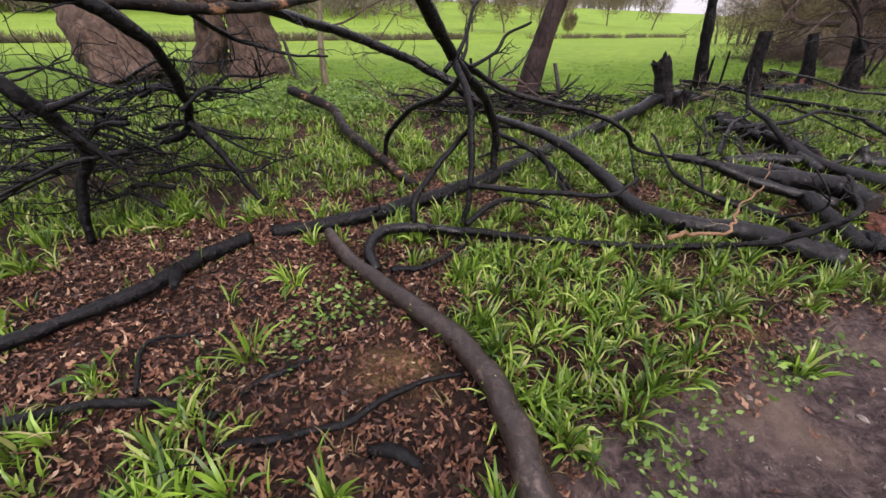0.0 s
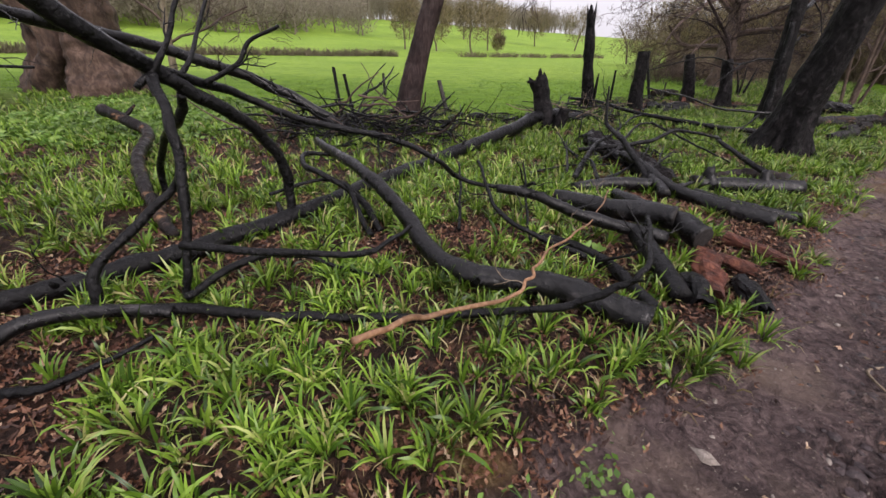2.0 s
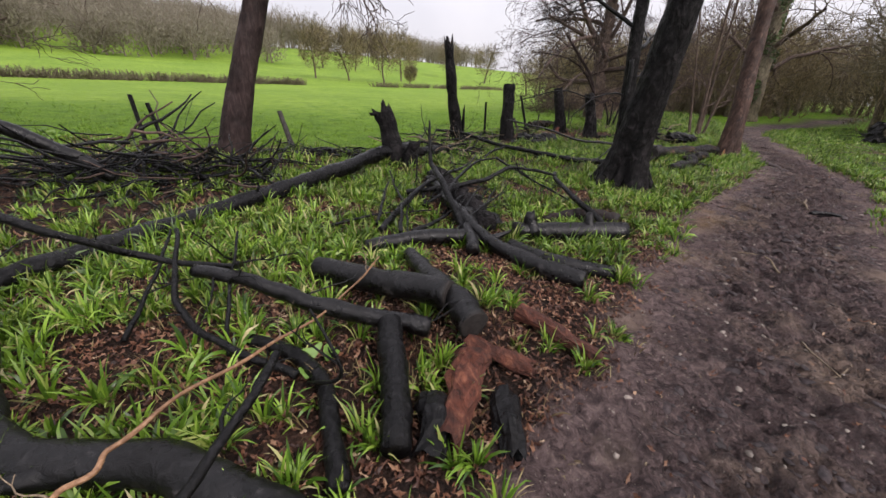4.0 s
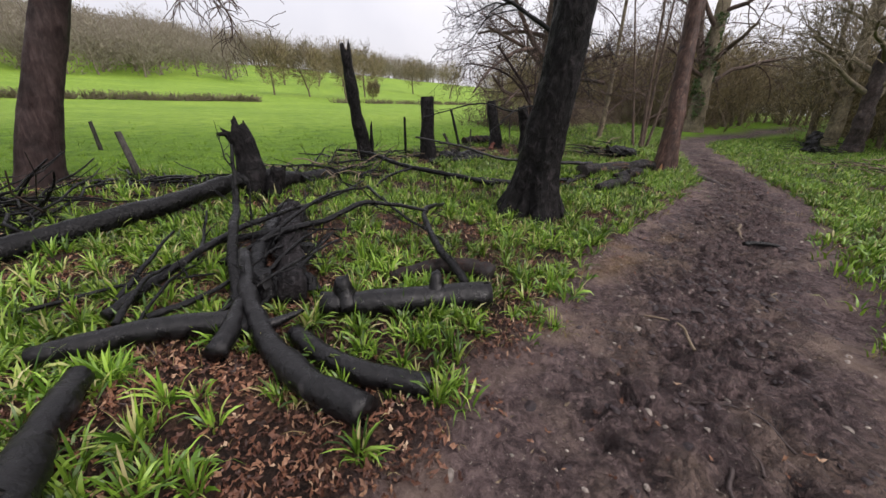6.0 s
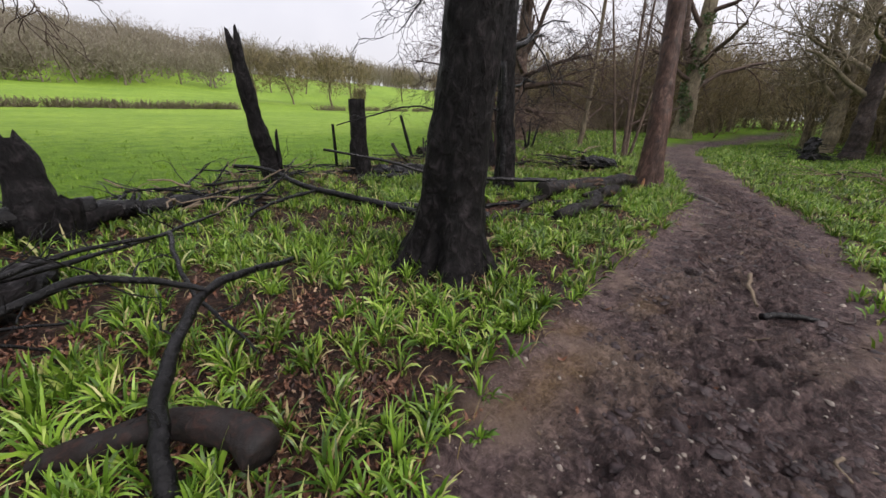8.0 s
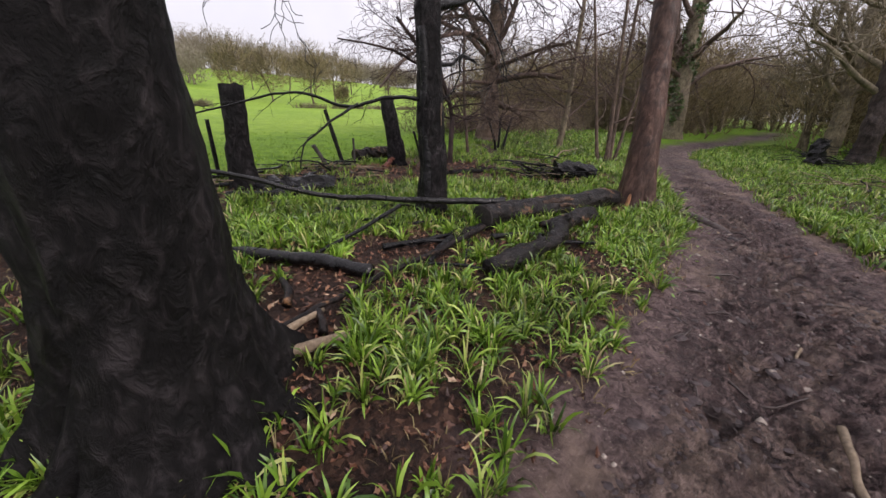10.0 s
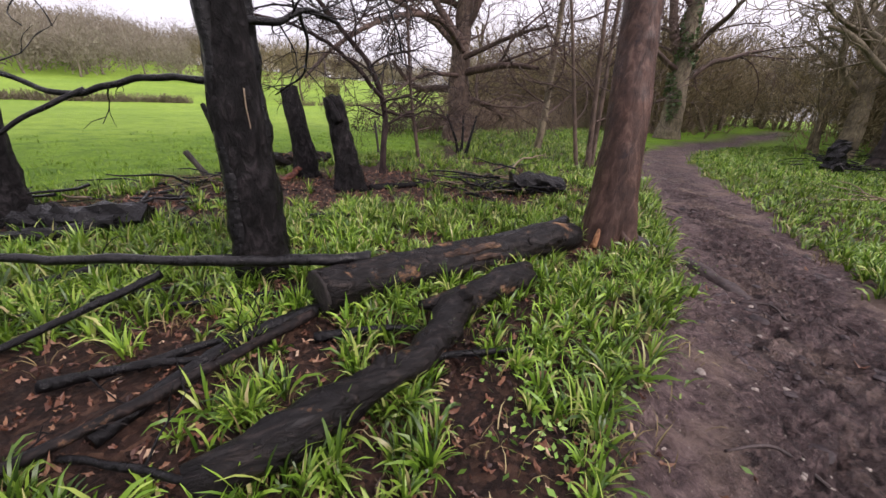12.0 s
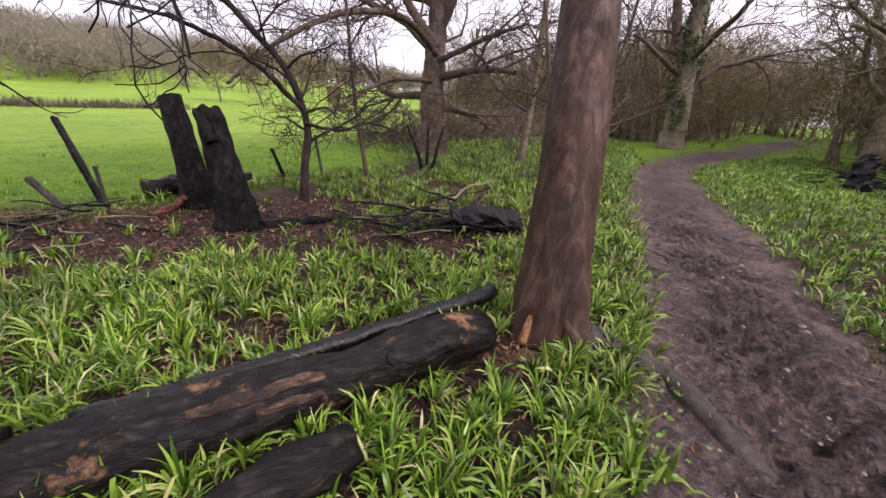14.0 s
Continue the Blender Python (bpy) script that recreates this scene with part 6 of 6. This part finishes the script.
def sprays(soup, at, way, length, width, seed):
    """Fine twig ends: one slender pointed sliver each."""
    g = np.random.default_rng(seed)
    n = len(at)
    d = way + g.normal(0, 0.45, (n, 3))
    d /= np.linalg.norm(d, axis=1, keepdims=True)
    side = np.cross(d, g.normal(0, 1, (n, 3)))
    side /= np.linalg.norm(side, axis=1, keepdims=True) + 1e-9
    L, w = length * g.uniform(0.5, 1.3, (n, 1)), width * g.uniform(0.6, 1.3, (n, 1))
    v = np.stack([at - side * w, at + side * w, at + d * L], axis=1)
    soup.add(v.reshape(-1, 3), [np.arange(n * 3).reshape(n, 3)])


# single trees on the field's rise
for k, (x, y, h) in enumerate([(5.2, 94.0, 10.5), (12.3, 95.0, 10.5), (20.6, 97.0, 12.5), (26.5, 96.0, 4.5), (28.0, 112.0, 12.0), (20.0, 150.0, 12.0), (30.0, 160.0, 13.0), (44.0, 165.0, 13.0), (9.0, 146.0, 12.0), (58.0, 160.0, 14.0), (70.0, 150.0, 14.0)]):
    me = bare_tree_mesh(300 + k, h, h * 0.02, 0.025, depth=3, kids=(6, 8, 9))
    ob = part("field_tree", me, OLIVE_BARK, None, "bare pale field tree with fine upswept branches")
    ob.location = (x, y, float(height(x, y)) - 0.1)
    tagged(ob, category="tree", group="field trees")
    q = np.random.default_rng(500 + k).normal(0, 1, (1500, 3))
    q /= np.linalg.norm(q, axis=1, keepdims=True)
    q *= np.random.default_rng(540 + k).uniform(0.15, 1, (1500, 1)) ** 0.5
    s = Soup()
    sprays(s, q * np.array((h * 0.33, h * 0.33, h * 0.4)) + np.array((0, 0, h * 0.58)), q * 0.8 + np.array((0, 0, 0.6)), h * 0.13, 0.05, 580 + k)
    tagged(part("crown", s, SCRUB, ob), kind="stuff")


def hedge(name, a, b, h, w, seed, label, count=900, gap=0.0, thick=0.04, material=None):
    g = np.random.default_rng(seed)
    s = Soup()
    u = g.uniform(0, 1, count)
    u = u[np.sin(u * 70) + np.sin(u * 31 + 1) > gap * 2 - 2]
    x, y = a[0] + (b[0] - a[0]) * u + g.normal(0, w, len(u)), a[1] + (b[1] - a[1]) * u + g.normal(0, w, len(u))
    z = height(x, y)
    P, R = [], []
    for px, py, pz in zip(x, y, z):
        for _ in range(4):
            d = np.array((g.normal(0, 0.5), g.normal(0, 0.5), 1.0))
            L = h * g.uniform(0.6, 1.15)
            p, ln = np.array((px, py, pz - 0.05)), []
            for _ in range(5):
                ln.append(p.copy())
                d = d + g.normal(0, 0.3, 3)
                d[2] = abs(d[2])
                p = p + d / np.linalg.norm(d) * L / 4
            P.append(ln)
            R.append(np.linspace(thick, thick * 0.5, 5))
    tubes(s, P, R, 3, cap=False)
    return tagged(part(name, s, material or BROWN_BARK, None, label), category="hedge", kind="stuff")


hedge("hedge", (-58.0, 29.0), (3.0, 70.5), 1.15, 0.35, 51, "clipped leafless brown hedge across the field", 1200, 0.2, 0.04, OLIVE_BARK)
hedge("hedge", (15.0, 79.0), (60.0, 110.0), 1.1, 0.35, 52, "gappy leafless hedge across the field", 420, 0.35, 0.04, OLIVE_BARK)
hedge("field_scrub", (20.0, 23.5), (33.0, 30.0), 1.7, 1.3, 53, "thicket of brown bare scrub by the field", 620, 0.0, 0.016, DRY_TWIG)
hedge("field_scrub", (15.5, 20.5), (24.0, 27.0), 1.2, 1.0, 54, "low brown bare scrub under the maple", 240, 0.0, 0.011, TWIG)
hedge("field_scrub", (33.0, 24.0), (44.0, 30.0), 2.4, 1.6, 57, "thicket of brown bare scrub past the ivied tree", 520, 0.0, 0.02, DRY_TWIG)


def wood(name, spots, seed, label, hmin, hmax, material, twig_mat, each=300, length=1.4, width=0.06, low=0.12, wide=0.4, kinds=6):
    """Many bare trees in one mesh: a few grown forms set down at many places, turned and sized, each with its cloud of fine twigs."""
    g = np.random.default_rng(seed)
    forms = []
    for k in range(kinds):
        s = Soup()
        branches(s, far_tree(np.random.default_rng(seed * 10 + k), 1.0, 0.02, depth=2, kids=(3, 6), trunk=0.2), 0.0, (3, 3, 4, 4, 4))
        forms.append((np.concatenate(s.v), s.f))
    whole, at, way = Soup(), [], []
    for x, y in spots:
        v, f = forms[g.integers(kinds)]
        h, t = g.uniform(hmin, hmax), g.uniform(0, 6.283)
        wdt = h * g.uniform(0.9, 1.3)
        c, sn = math.cos(t), math.sin(t)
        z = float(height(x, y)) - 0.2
        whole.add(np.stack([x + wdt * (v[:, 0] * c - v[:, 1] * sn), y + wdt * (v[:, 0] * sn + v[:, 1] * c), z + h * v[:, 2]], axis=1), f)
        q = g.normal(0, 1, (each, 3))
        q /= np.linalg.norm(q, axis=1, keepdims=True)
        q *= g.uniform(0.1, 1, (each, 1)) ** 0.6
        lump = 1 + 0.18 * np.sin(q[:, :1] * 5 + t) * np.sin(q[:, 2:] * 6 + t)
        q = q * lump
        at.append(np.stack([x + q[:, 0] * h * wide, y + q[:, 1] * h * wide, z + h * (low + (0.92 - low) * (0.5 + 0.5 * q[:, 2]))], axis=1))
        way.append(np.stack([q[:, 0] * 0.7, q[:, 1] * 0.7, np.full(each, 0.75)], axis=1))
    ob = tagged(part(name, whole, material, None, label), category="woodland", kind="stuff")
    ls = Soup()
    sprays(ls, np.concatenate(at), np.concatenate(way), length, width, seed)
    tagged(part("fine_twigs", ls, twig_mat, ob), kind="stuff")
    return ob


g = np.random.default_rng(61)
spots = []
while len(spots) < 600:
    u, v = g.uniform(118, 225), g.uniform(-210, 140)
    if v > 0.6 * u + g.normal(0, 4):
        continue
    spots.append((-0.56 * u + 0.83 * v, 0.83 * u + 0.56 * v))
wood("hill_wood", spots, 62, "grey-brown leafless wood climbing the hill", 8.5, 14.5, HAZED_TWIG, HAZED_SPRAY, 620, 1.15, 0.16, 0.0, 0.44)
spots = [(-0.56 * u + 0.83 * v, 0.83 * u + 0.56 * v) for u, v in zip(g.uniform(190, 240, 230), g.uniform(85, 330, 230))]
wood("skyline_wood", spots, 63, "line of bare trees on the skyline", 13, 21, HAZED_TWIG, HAZED_SPRAY, 560, 1.4, 0.085, 0.08, 0.36)
# scrubby wood beyond the bend
spots = [(x, y) for x, y in zip(g.uniform(30, 60, 420), g.uniform(-6, 46, 420)) if float(track(np.array([x]), np.array([y]))[0]) < -2.0 and (x - 30) > 0.18 * abs(y - 19) and math.hypot(x - 30.6, y - 20) > 3][:230]
wood("scrub_wood", spots, 64, "dense olive-brown leafless scrub wood", 4.8, 9.2, OLIVE_BARK, SCRUB, 1700, 0.55, 0.02, 0.0, 0.44)
spots = [(x, y) for x, y in zip(g.uniform(22, 60, 60), g.uniform(26, 60, 60)) if x - 22 > 0.3 * (y - 26)]
wood("field_side_wood", spots, 65, "bare brown trees between the track and the field", 5, 9.5, OLIVE_BARK, SCRUB, 1500, 0.65, 0.016, 0.08, 0.42)
spots = [(x, y) for x, y in zip(g.uniform(24, 50, 26), g.uniform(-12, 6, 26))]
wood("track_side_wood", spots, 66, "bare trees beyond the track", 8, 13, OLIVE_BARK, SCRUB, 1700, 0.6, 0.014, 0.06, 0.44)
spots = [(x, y) for x, y in zip(g.uniform(32, 52, 60), g.uniform(4, 22, 60)) if y < 0.36 * x + 2.5 and float(track(np.array([x]), np.array([y]))[0]) < -1.5][:24]
wood("bend_side_wood", spots, 67, "tall bare trees standing over the scrub by the bend", 9, 14, OLIVE_BARK, SCRUB, 1300, 0.6, 0.014, 0.15, 0.42)
